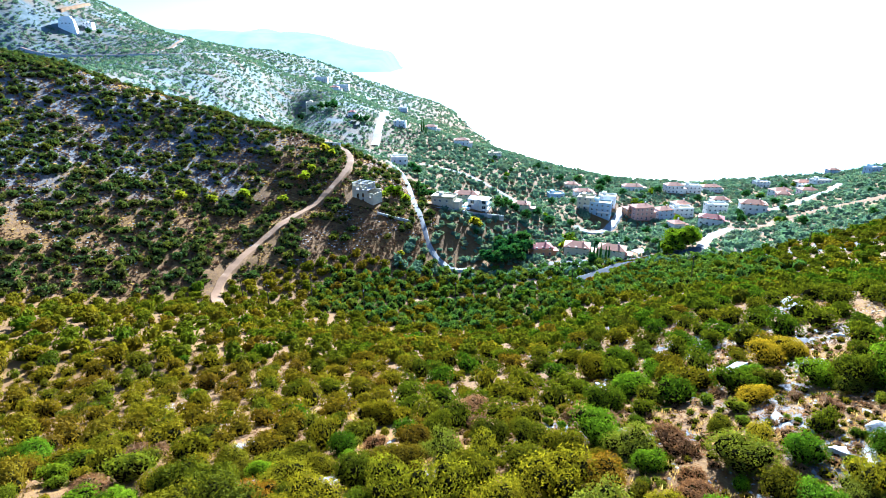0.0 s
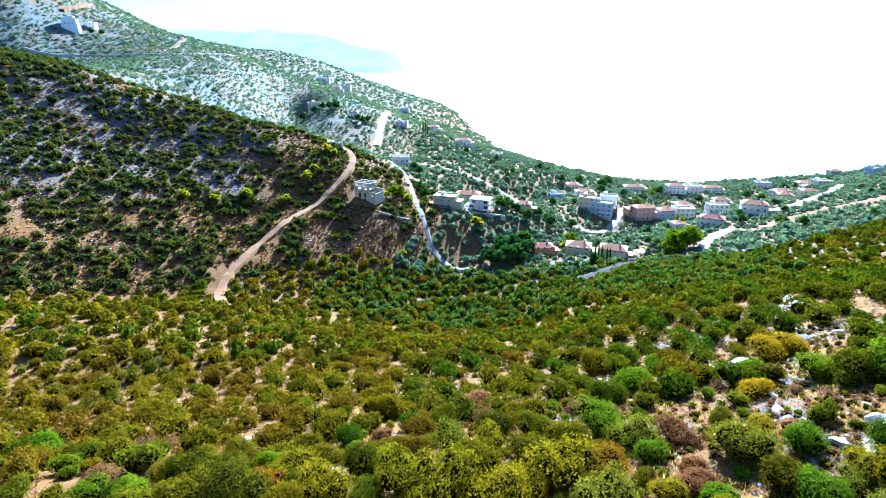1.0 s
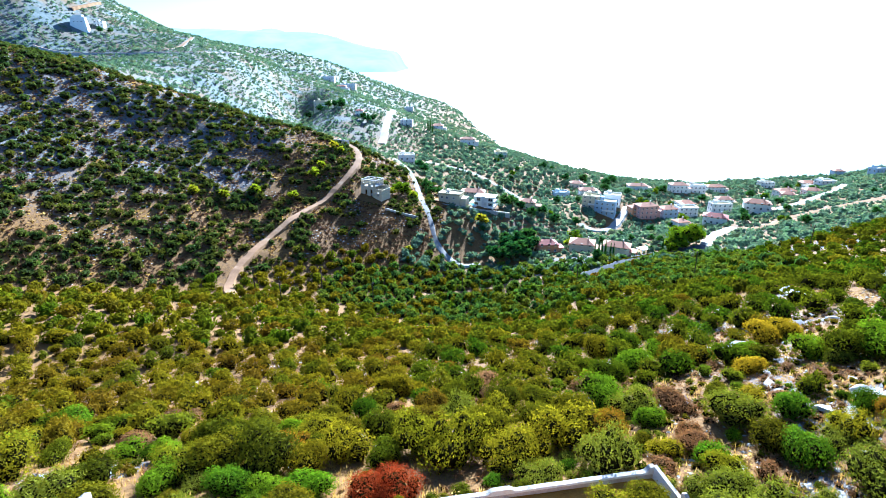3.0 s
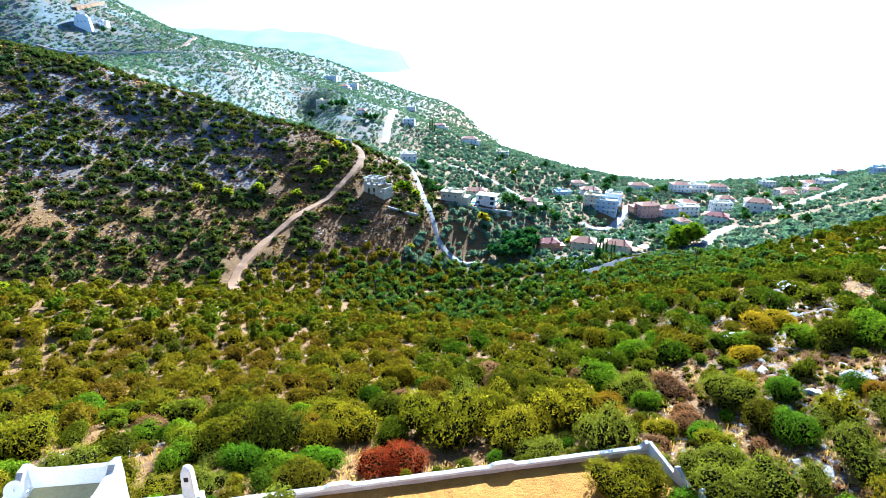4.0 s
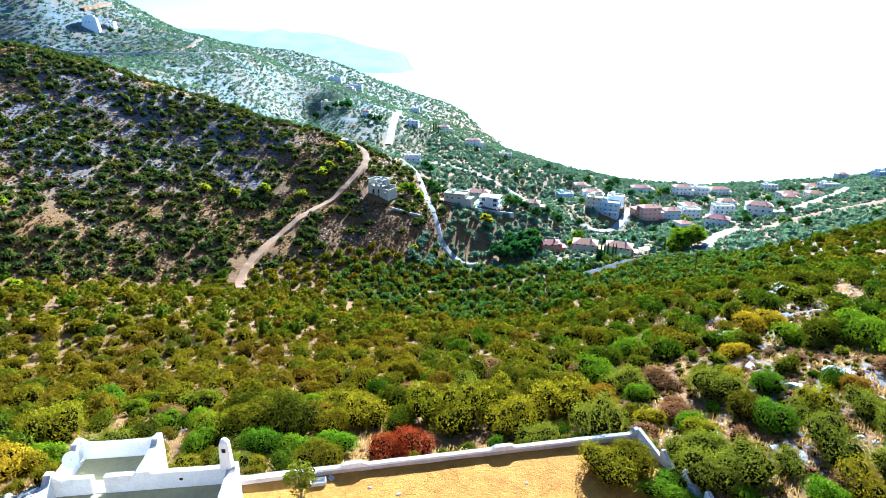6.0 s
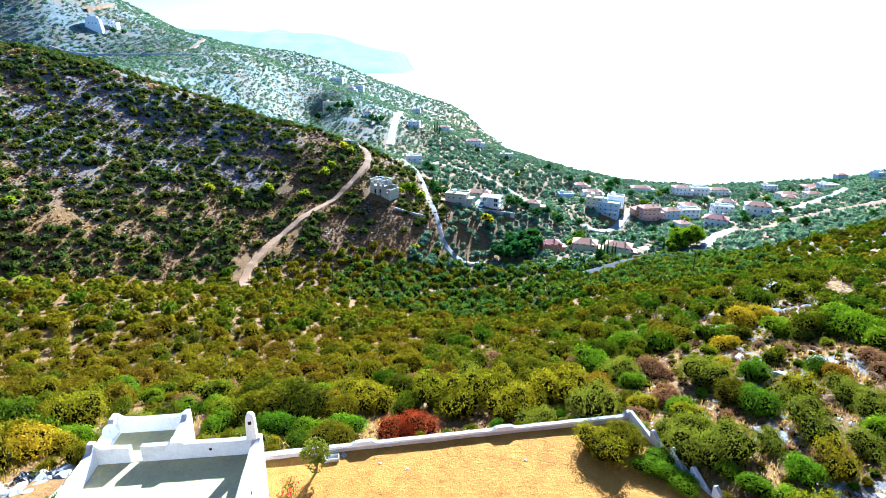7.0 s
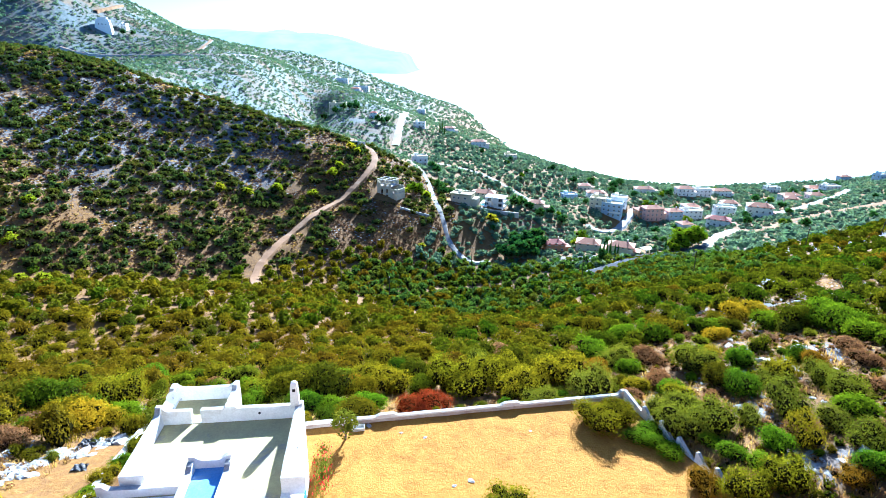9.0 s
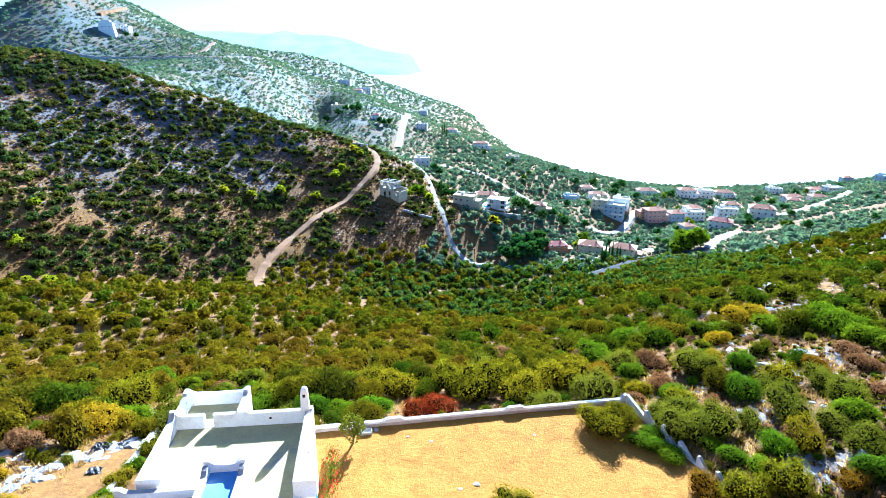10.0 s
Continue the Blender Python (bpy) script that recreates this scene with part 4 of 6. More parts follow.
def belt(name, label, cell, x0, x1, y0, y1, lo, hi, cover, seed, patch, shapes, mat=MAT_LEAF_MANY, tall=(0.75, 1.05), test=None, pack=0.0, core=None, green_from=None):
    x, y, z, r, rng = scatter(cell, x0, x1, y0, y1, lo, hi, cover, seed, patch, pack)
    if test is not None:
        k = test(x, y)
        x, y, z, r = x[k], y[k], z[k], r[k]
    tone = rng.uniform(0, 1, x.shape)
    if green_from is not None:
        tone = np.where(rng.uniform(0, 1, x.shape) < 0.75 * step(green_from, green_from + 40, x), rng.choice(GREENER, x.shape), tone)
    many(name, label, [(a, b, c - 0.15 * d, d, rng.uniform(*tall), t) for a, b, c, d, t in zip(x, y, z, r, tone)], shapes, mat, core_mat=core)


def dry_field(x, y):
    """The brown thorny slope between the dirt road and the lane."""
    return step(1.15, 0.8, np.hypot((x + 47) / 30, (y - 246 - 0.35 * (x + 47)) / 24))


def on_flank(x, y):
    """The western ridge beyond the valley road."""
    return (y - 190 - np.where(x > -98, 1.0, 0.86) * (x + 98) > 0) & (y < 352) & (x < -13)


def dry_ground(x, y):
    return on_flank(x, y) | (dry_field(x, y) > 0.3)


belt("maquis_slope", "continuous olive-green scrub falling to the valley", 1.9, -200, 230, 104, 240, 1.3, 3.1, lambda x, y: 1.0 - 0.2 * stoniness(x, y), 13, 12, MIDDLE, tall=(0.85, 1.2), pack=0.9, core=MAT_LEAF_MANY, green_from=-20, test=lambda x, y: ~on_flank(x, y))
belt("valley_thicket", "thick green bushes along the valley floor", 1.9, -55, 120, 186, 252, 1.2, 2.9, 0.95, 27, 12, RIDGE, MAT_THICKET, tall=(1.0, 1.4), pack=0.8, test=lambda x, y: ~on_flank(x, y) & (dry_field(x, y) < 0.5))
belt("ridge_scrub", "scattered low evergreen scrub on the stony ridge", 1.9, -330, 10, 120, 352, 0.6, 2.9, lambda x, y: 0.50 - 0.22 * dry_field(x, y) + 0.13 * step(-95, -140, x), 14, 7, RIDGE, MAT_RIDGE_LEAF, tall=(0.75, 1.15), pack=0.62, test=on_flank)
belt("ridge_dry_scrub", "brown thorny dwarf scrub between bushes", 1.6, -260, 10, 120, 345, 0.4, 1.0, lambda x, y: 0.66 + 0.6 * dry_field(x, y), 15, 12, TUFT, MAT_THORN, test=dry_ground)
belt("ridge_grass", "dead ochre grass and thistles on the stony ridge", 1.5, -260, 10, 120, 345, 0.35, 0.85, lambda x, y: 0.62 - 0.5 * dry_field(x, y), 25, 9, TUFT, MAT_STRAW, tall=(0.5, 0.8), test=dry_ground)
belt("valley_scrub", "green scrub between the village houses", 4.3, -40, 440, 225, 660, 1.3, 3.6, 0.88, 16, 16, MEDIUM, MAT_HAZED_LEAF, core=MAT_HAZED_LEAF, test=lambda x, y: (y > 238) & ~on_flank(x, y) & ((x > -30) | (y > 352)))
belt("far_scrub", "sparse scrub on the far coast slope", 4.3, -560, 130, 352, 800, 1.0, 2.7, 0.86, 17, 20, SMALL, MAT_HAZED_LEAF, test=lambda x, y: (x < -40) | (y > 660))
belt("mountain_scrub", "distant scrub speckling the mountain", 8.5, -900, 60, 780, 1350, 1.8, 4.4, 0.88, 20, 40, SMALL, MAT_HAZED_LEAF)
belt("dry_scrub_near", "dry brown dwarf shrubs in the gaps", 1.5, -60, 70, 12, 110, 0.3, 0.6, lambda x, y: 0.4 + 0.4 * step(0, 20, x) + 0.75 * step(-28, -31, x) * step(34, 26, y), 23, 6, TWIGGY, MAT_BROWN_MANY)
belt("dry_undergrowth", "dead straw-coloured herbs under the bushes", 1.2, -60, 70, 10, 110, 0.25, 0.55, lambda x, y: 0.45 + 0.25 * step(0, 20, x) + 0.75 * step(-28, -31, x) * step(34, 26, y), 26, 5, HERB, MAT_STRAW, tall=(0.6, 1.0))

belt("low_scrub_east", "low thyme and sage cushions among stones", 1.2, 2, 70, 13, 75, 0.4, 0.61, 0.72, 28, 5, CUSHION, MAT_LEAF_MANY, tall=(0.8, 1.2), pack=0.95)
belt("low_dry_scrub_east", "low brown spiny cushions among stones", 1.3, -2, 70, 13, 75, 0.35, 0.61, 0.55, 29, 5, CUSHION, MAT_BROWN_MANY, tall=(0.7, 1.1), pack=0.95)


def grass():
    """Tufts of dead grass, three blades each, in the gaps near the yard."""
    x, y, z, r, rng = scatter(0.62, -52, 52, 8, 66, 0.3, 0.6, 0.42, 24, 5)
    n = len(x)
    a = rng.uniform(0, math.tau, (n, 5))
    base = np.stack([x, y, z - 0.03], 1)[:, None, :]
    spread = np.stack([np.cos(a), np.sin(a), np.zeros_like(a)], 2)
    tip = base + spread * rng.uniform(0.1, 0.35, (n, 5, 1)) + np.array([0, 0, 1]) * rng.uniform(0.22, 0.55, (n, 5, 1))
    side = np.stack([-np.sin(a), np.cos(a), np.zeros_like(a)], 2) * 0.05
    foot = base + spread * 0.12
    v = np.stack([foot - side, foot + side, tip], 2).reshape(-1, 3)
    tone = np.repeat(rng.uniform(0, 1, n), 15)
    me = mesh_from("dry_grass", v, np.arange(len(v)).reshape(-1, 3), [MAT_STRAW], None, tone)
    tagged(new("dry_grass", me), "dead straw-coloured grass between the bushes", "grass", "", "stuff")


grass()


# ---------------------------------------------------------------- trees
def tree_parts(seed, tall, wide, leaf, shape="round", leaves=900, core=0.7):
    """Trunk with limbs, and a crown of leaf sprays; one metre stands for one metre."""
    rng = np.random.default_rng(seed)
    bm = bmesh.new()
    if shape == "cypress":
        tube(bm, [(0, 0, -0.3), (0.02, 0, tall * 0.5), (0, 0.02, tall * 0.92)], [0.16, 0.10, 0.03])
        v, f, k = [], [], []
        n = 0
        for i in range(9):
            h = 0.12 + 0.78 * i / 8
            rad = wide * (0.55 + 0.5 * math.sin(min(1, h * 1.25) * math.pi) ** 0.8) * (1 - 0.55 * h)
            a, b, c = clump(rng, leaves // 9, 0.36, 3, 0.25, 0.9, 0.1, 1, -2, 0.7, 0.2)
            a = a * np.array([rad, rad, tall * 0.11]) + np.array([0, 0, tall * h])
            v.append(a)
            f.append(b + n)
            k.append(c)
            n += len(a)
    else:
        fork = tall * 0.2
        tube(bm, [(0, 0, -0.4), (0.06, 0.03, fork * 0.5), (0.1, -0.05, fork)], [0.05 * tall, 0.035 * tall, 0.028 * tall])
        v, f, k, n = [], [], [], 0
        for i in range(7):
            ang = i * 2.4 + rng.uniform(-0.4, 0.4)
            out = wide * rng.uniform(0.35, 0.72) * (0.4 if i == 6 else 1)
            up = tall * (rng.uniform(0.34, 0.68) if i < 6 else 0.78)
            end = (out * math.cos(ang), out * math.sin(ang), up)
            tube(bm, [(0.1, -0.05, fork * 0.95), (end[0] * 0.5, end[1] * 0.5, (fork + up) * 0.55), end], [0.022 * tall, 0.013 * tall, 0.006 * tall], 5)
            size = wide * rng.uniform(0.55, 0.72)
            a, b, c = clump(rng, leaves // 7, 0.24, 5, 0.6, 0.9, 0.1, 1, -3, core, 0.3)
            a = a * np.array([size, size, size * 0.8]) + np.array(end)
            v.append(a)
            f.append(b + n)
            k.append(c)
            n += len(a)
    crown = mesh_from("crown", np.concatenate(v), np.concatenate(f), [leaf, MAT_INNER_SHADE], np.concatenate(k))
    return finish("trunk", bm, MAT_BARK), crown


def tree(label, meshes, x, y, turn=0.0, size=1.0, category="tree", group=""):
    t = thing("tree", label, category, pose(x, y, height(x, y) - 0.1, 0, 0, turn) @ Matrix.Scale(size, 4), group)
    part("trunk", meshes[0], None, t)
    part("crown", meshes[1], None, t)
    return t


SUNLIT = [tree_parts(s, 5.0, 2.6, MAT_LIME, "round", 700) for s in (1, 2)]
DARK = [tree_parts(s, 9.0, 4.0, MAT_PINE, "round", 770) for s in (3, 4, 5)]
LIVELY = [tree_parts(s, 9.0, 4.2, MAT_FRESH, "round", 840) for s in (6, 7)]
TALL = [tree_parts(s, 10.0, 1.1, MAT_PINE, "cypress", 900) for s in (8, 9)]
for i, (x, y, s) in enumerate([(-127, 241, 0.9), (-116, 249, 0.9), (-105, 261, 1.0), (-88, 265, 1.0), (-83, 287, 1.1), (-81, 295, 0.9), (-80, 323, 1.0), (-75, 321, 0.9), (-163, 168, 0.8), (-158, 150, 0.9), (-140, 139, 0.8), (-146, 138, 0.7), (-28, 246, 0.6), (-45, 287, 0.8), (-41, 288, 0.8), (7.5, 288, 1.3), (-30, 296, 0.9), (56, 287, 1.2)]):
    tree("small yellow-green tree standing on the hillside", SUNLIT[i % 2], x, y, i * 77, s, "tree", "yellow-green hillside trees")
for i, (x, y, s) in enumerate([(14, 258, 0.9), (19, 257, 1.0), (24, 262, 1.1), (27, 267, 1.0), (31, 272, 1.0), (34, 276, 0.9), (20, 268, 1.0), (27, 279, 1.0), (34, 284, 1.1), (20, 278, 0.8), (30, 262, 0.7), (11, 264, 0.6), (22, 320, 0.9), (27, 326, 0.9), (32, 322, 0.8), (38, 318, 0.8), (46, 330, 0.8), (52, 322, 0.8), (-22, 322, 0.7), (-26, 332, 0.8), (-18, 330, 0.6), (-34, 378, 0.8), (-30, 370, 0.8), (-36, 388, 0.7), (163, 318, 0.7)] + [(170, 336, 0.7), (196, 336, 0.6), (-150, 565, 0.9), (-140, 560, 1.0), (-133, 556, 0.9), (-125, 552, 1.0), (-128, 566, 1.0), (-160, 560, 0.9), (-100, 530, 0.8), (-95, 524, 0.9), (-92, 536, 0.8), (-410, 640, 0.8), (-402, 646, 0.8), (110, 440, 0.9), (160, 452, 0.9), (190, 445, 0.8), (240, 470, 0.9), (290, 505, 0.9), (330, 510, 0.8), (120, 478, 1.0), (100, 480, 1.0), (84, 475, 0.9), (130, 500, 1.0)]):
    tree("dark green leafy tree among the houses", DARK[i % 3], x, y, i * 61, s, "tree", "dark village trees")
for i, (x, y, s) in enumerate([(101, 262, 0.85), (105, 266, 1.05), (110, 268, 1.15), (114, 272, 1.2), (118, 274, 1.0), (108, 274, 1.1), (100, 257, 0.6), (106, 259, 0.6), (60, 296, 0.9), (140, 352, 0.8), (190, 360, 0.6), (-38, 293, 0.8), (-35, 297, 0.8)]):
    tree("tall bright-green leafy tree by the road", LIVELY[i % 2], x, y, i * 83, s, "tree", "bright village trees")
grove_rng = np.random.default_rng(77)
gx, gy, _, gr, _ = scatter(9.5, 8, 330, 246, 520, 0.5, 0.9, lambda x, y: 0.30 + 0.25 * step(330, 270, y), 71, 30)
for i in range(min(len(gx), 90)):
    k = int(grove_rng.integers(len(gx)))
    tree("leafy green tree in the village gardens", (LIVELY[0] if i % 4 == 0 else DARK[i % 3]), gx[k] + grove_rng.uniform(-3, 3), gy[k] + grove_rng.uniform(-3, 3), i * 53, gr[k] * 0.85, "tree", "village garden trees")
for i, (x, y, s) in enumerate([(62, 254, 0.8), (64, 255, 0.9), (66, 256.5, 0.85), (68, 258, 0.9), (70, 256, 0.8), (72, 258, 0.75), (-25, 318, 1.1), (97, 262, 0.8), (36, 283, 0.9), (-41, 560, 1.2), (-39, 566, 1.3), (-36, 555, 1.1), (150, 345, 0.8)]):
    tree("slim dark cypress tree", TALL[i % 2], x, y, i * 47, s, "tree", "cypresses")


def hedge():
    """A clipped dark hedge along the asphalt road."""
    rng = np.random.default_rng(5)
    rows = []
    for i in range(34):
        t = i / 33
        x, y = 64 + 36 * t, 241.5 + 21 * t - 3 * t * t
        rows.append((x, y, height(x, y) - 0.2, rng.uniform(1.1, 1.5), 1.1, rng.uniform(0.35, 0.6)))
    many("hedge", "dark green hedge along the asphalt road", rows, MIDDLE, MAT_LEAF_MANY, "hedge")


hedge()


def carport():
    """A glaring white flat roof on posts at the end of the hedge."""
    z = height(88.0, 262.0)
    c = thing("carport", "white flat-roofed carport beside the hedge", "carport", pose(88.0, 262.0, z, 0, 0, 28))
    part("roof", rounded(boxes((-3.2, -2.4, 2.7, 3.2, 2.4, 2.95)), 0.03, 1), MAT_WHITE, c)
    for u in (-2.9, 2.9):
        for v in (-2.1, 2.1):
            part("post", boxes((u - 0.1, v - 0.1, -0.6, u + 0.1, v + 0.1, 2.69)), MAT_WHITE, c)


carport()


# ---------------------------------------------------------------- the white house below
def coping_wall(name, length, thick, base, outline, mat, parent, m, label=""):
    """A wall along its own x, whose top follows the outline of (distance, height)."""
    bm = bmesh.new()
    near = [bm.verts.new((s, -thick / 2, z)) for s, z in outline]
    far = [bm.verts.new((s, thick / 2, z)) for s, z in outline]
    low_n = [bm.verts.new((s, -thick / 2 - 0.03, base)) for s, z in outline]
    low_f = [bm.verts.new((s, thick / 2 + 0.03, base)) for s, z in outline]
    for i in range(len(outline) - 1):
        bm.faces.new((near[i], near[i + 1], far[i + 1], far[i])).material_index = 1
        bm.faces.new((low_n[i], low_n[i + 1], near[i + 1], near[i]))
        bm.faces.new((far[i], far[i + 1], low_f[i + 1], low_f[i]))
        bm.faces.new((low_f[i], low_f[i + 1], low_n[i + 1], low_n[i]))
    for e in (0, -1):
        bm.faces.new((near[e], far[e], low_f[e], low_n[e]))
    return part(name, bm, [mat, MAT_RIM if mat is MAT_WHITE else mat], parent, label, m)


def horned(length, rim, left=0.0, right=0.0, wave_at=(), rise=0.25):
    """The outline of a parapet: raised, rounded horns at its ends and humps on the way."""
    pts = []
    for i in range(int(length / 0.16) + 1):
        s = min(i * 0.16, length)
        z = rim + 0.012 * math.sin(s * 2.3)
        if left:
            z += left * (1 if s < 0.3 else max(0.0, 1 - (s - 0.3) / 0.45) ** 1.6)
        if right:
            z += right * (1 if length - s < 0.3 else max(0.0, 1 - (length - s - 0.3) / 0.45) ** 1.6)
        for c in wave_at:
            z += rise * max(0.0, min(1.0, (0.95 - abs(s - c)) / 0.35))
        pts.append((s, z))
    if pts[-1][0] < length - 0.01:
        pts.append((length, pts[-1][1]))
    return pts


def white_house():
    h = thing("flat_roofed_house", "whitewashed flat-roofed house with roof terraces and horned parapets", "house", pose(-14.0, 13.2, 0, 0, 0, 10.5))
    R, Z = 108.4, 101.6
    part("main_block", rounded(boxes((-8.9, -15, Z, 0.6, 0.35, R)), 0.05), MAT_WHITE, h)
    part("rear_block", rounded(boxes((-8.88, 0.36, Z, -4.3, 3.4, R - 0.2)), 0.05), MAT_WHITE, h)
    part("side_block", rounded(boxes((0.61, -15, Z, 1.7, -6.9, 106.2)), 0.05), MAT_WHITE, h)
    part("roof_floor", boxes((-8.5, -6.55, R - 0.1, 0.1, -0.01, R + 0.02), (-4.6, -15, R - 0.1, 0.1, -6.56, R + 0.02)), MAT_SCREED, h, "grey cement screed of the roof terrace")
    part("rear_terrace_floor", boxes((-8.5, 0.38, R - 0.3, -4.7, 3.05, R - 0.18)), MAT_SCREED, h, "grey cement screed of the rear terrace")
    top = 109.4
    coping_wall("parapet", 2.2, 0.34, R - 0.1, horned(2.2, top, 0.38, 0), MAT_WHITE, h, pose(-8.9, 0.17, 0))
    back = horned(6.7, top, 0, 0.12)
    back = [(s, z + (0.16 if 1.5 < s < 2.35 else 0)) for s, z in back]
    coping_wall("parapet", 6.7, 0.34, R - 0.1, back, MAT_WHITE, h, pose(-6.1, 0.17, 0))
    part("threshold", rounded(boxes((-6.7, 0.0, R - 0.1, -6.1, 0.34, R + 0.06)), 0.04), MAT_WHITE, h)
    coping_wall("parapet", 5.9, 0.36, R - 0.1, horned(5.9, top, 0.0, 0.38), MAT_WHITE, h, pose(-8.72, -5.6, 0, 0, 0, 90))
    part("parapet_pier", rounded(boxes((-8.9, -5.95, R - 0.1, -7.5, -5.6, top + 0.02)), 0.04), MAT_WHITE, h)
    coping_wall("parapet", 6.6, 0.46, R - 0.1, horned(6.6, top + 0.05, 0.0, 0.18), MAT_WHITE, h, pose(0.34, -6.4, 0, 0, 0, 90))
    part("parapet_pier", rounded(boxes((0.12, -6.95, R - 0.2, 1.5, -6.4, top + 0.04)), 0.04), MAT_WHITE, h)
    # rear terrace
    low = 109.15
    coping_wall("parapet", 4.6, 0.32, R - 0.3, horned(4.6, low, 0.32, 0.32), MAT_WHITE, h, pose(-8.9, 3.24, 0))
    coping_wall("parapet", 2.7, 0.32, R - 0.3, horned(2.7, low, 0, 0.32), MAT_WHITE, h, pose(-8.74, 0.36, 0, 0, 0, 90))
    coping_wall("parapet", 2.7, 0.34, R - 0.3, horned(2.7, low + 0.12, 0.1, 0.25), MAT_WHITE, h, pose(-4.47, 0.36, 0, 0, 0, 90))
    # lower wing to the west
    part("west_wing", rounded(boxes((-9.9, -15, Z, -8.92, -6.5, 107.3)), 0.05), MAT_WHITE, h)
    part("wing_floor", boxes((-9.6, -15, 107.3, -4.8, -6.5, 107.36)), MAT_BLUEFLOOR, h, "blue painted floor of the lower terrace")
    coping_wall("parapet", 5.3, 0.34, 107.2, horned(5.3, 108.95, 0.28, 0), MAT_WHITE, h, pose(-9.9, -6.3, 0))
    coping_wall("parapet", 8.0, 0.34, 107.2, horned(8.0, 108.6, 0, 0.3), MAT_WHITE, h, pose(-9.73, -14.8, 0, 0, 0, 90))
    # stair head
    part("stair_head", rounded(boxes((-4.7, -15, R - 0.1, -2.4, -6.4, 110.25)), 0.05), MAT_WHITE, h)
    part("stair_head_floor", boxes((-4.4, -15, 110.2, -2.7, -6.7, 110.28)), MAT_BLUEFLOOR, h, "blue painted roof of the stair head")
    coping_wall("parapet", 2.3, 0.3, 110.2, horned(2.3, 110.75, 0.27, 0.27), MAT_WHITE, h, pose(-4.7, -6.55, 0))
    for x, tall in ((-4.55, 110.6), (-2.55, 110.6)):
        coping_wall("parapet", 8.2, 0.3, 110.2, horned(8.2, tall, 0, 0.25), MAT_WHITE, h, pose(x, -15, 0, 0, 0, 90))
    # chimney with a smoke hole on each face
    bm = bmesh.new()
    tube(bm, [(0, 0, 109.3), (0, 0, 110.1), (0, 0, 110.9), (0, 0, 111.15), (0, 0, 111.3)], [0.42, 0.38, 0.34, 0.28, 0.12], 4)
    bmesh.ops.bevel(bm, geom=bm.edges[:], offset=0.04, segments=2, affect="EDGES")
    chimney = part("chimney", bm, MAT_WHITE, h, "", pose(0.1, 0.02, 0, 0, 0, 45))
    part("smoke_hole", boxes((-0.09, -0.30, 110.62, 0.09, -0.2, 110.82)), MAT_HOLE, chimney, "dark smoke hole", pose(0, 0, 0, 0, 0, -45))
    for v, z, r in ((-3.4, 108.6, 0.09), (-4.6, 107.9, 0.1), (-5.4, 108.5, 0.08)):
        bm = bmesh.new()
        tube(bm, [(0.56, v, z), (0.62, v, z)], [r, r], 12)
        vent = part("wall_vent", bm, MAT_HOLE, h, "dark round vent opening")
    bm = bmesh.new()
    tube(bm, [(-2.3, -0.03, 108.95), (-2.3, 0.01, 108.95)], [0.09, 0.09], 12)
    part("drain_hole", bm, MAT_HOLE, h, "dark round drain opening")
    part("gate", rounded(boxes((1.45, -8.6, 106.3, 1.52, -7.1, 108.6)), 0.01, 1), MAT_BLUE, h, "bright blue painted gate")
    return h


white_house()


def satellite_dish():
    d = thing("satellite_dish", "round white satellite dish on the terrace parapet", "satellite dish", pose(-22.3, 13.0, 108.95, 0, 0, 10))
    bm = bmesh.new()
    tube(bm, [(0, 0, 0), (0, 0, 0.75)], [0.03, 0.03], 8)
    part("mast", bm, MAT_METAL, d)
    bm = bmesh.new()
    rings = [[bm.verts.new((0.4 * r * math.cos(a * math.tau / 24), -0.05 - 0.10 * (1 - r * r) + off, 0.44 * r * math.sin(a * math.tau / 24))) for a in range(24)] for r, off in ((0.15, 0), (0.55, 0), (1, 0), (1, 0.025), (0.5, 0.03))]
    for a, b in zip(rings, rings[1:]):
        for i in range(24):
            bm.faces.new((a[i], a[(i + 1) % 24], b[(i + 1) % 24], b[i]))
    bm.faces.new(rings[0])
    bm.faces.new(rings[-1][::-1])
    part("reflector", bm, MAT_DISH, d, "white enamelled reflector", pose(0, -0.05, 0.72, 35, 0, 200))
    bm = bmesh.new()
    tube(bm, [(0.05, 0, 0.4), (0.35, 0.1, 0.35), (0.5, 0.15, 0.5)], [0.015, 0.015, 0.04], 6)
    part("arm", bm, MAT_METAL, d)


satellite_dish()


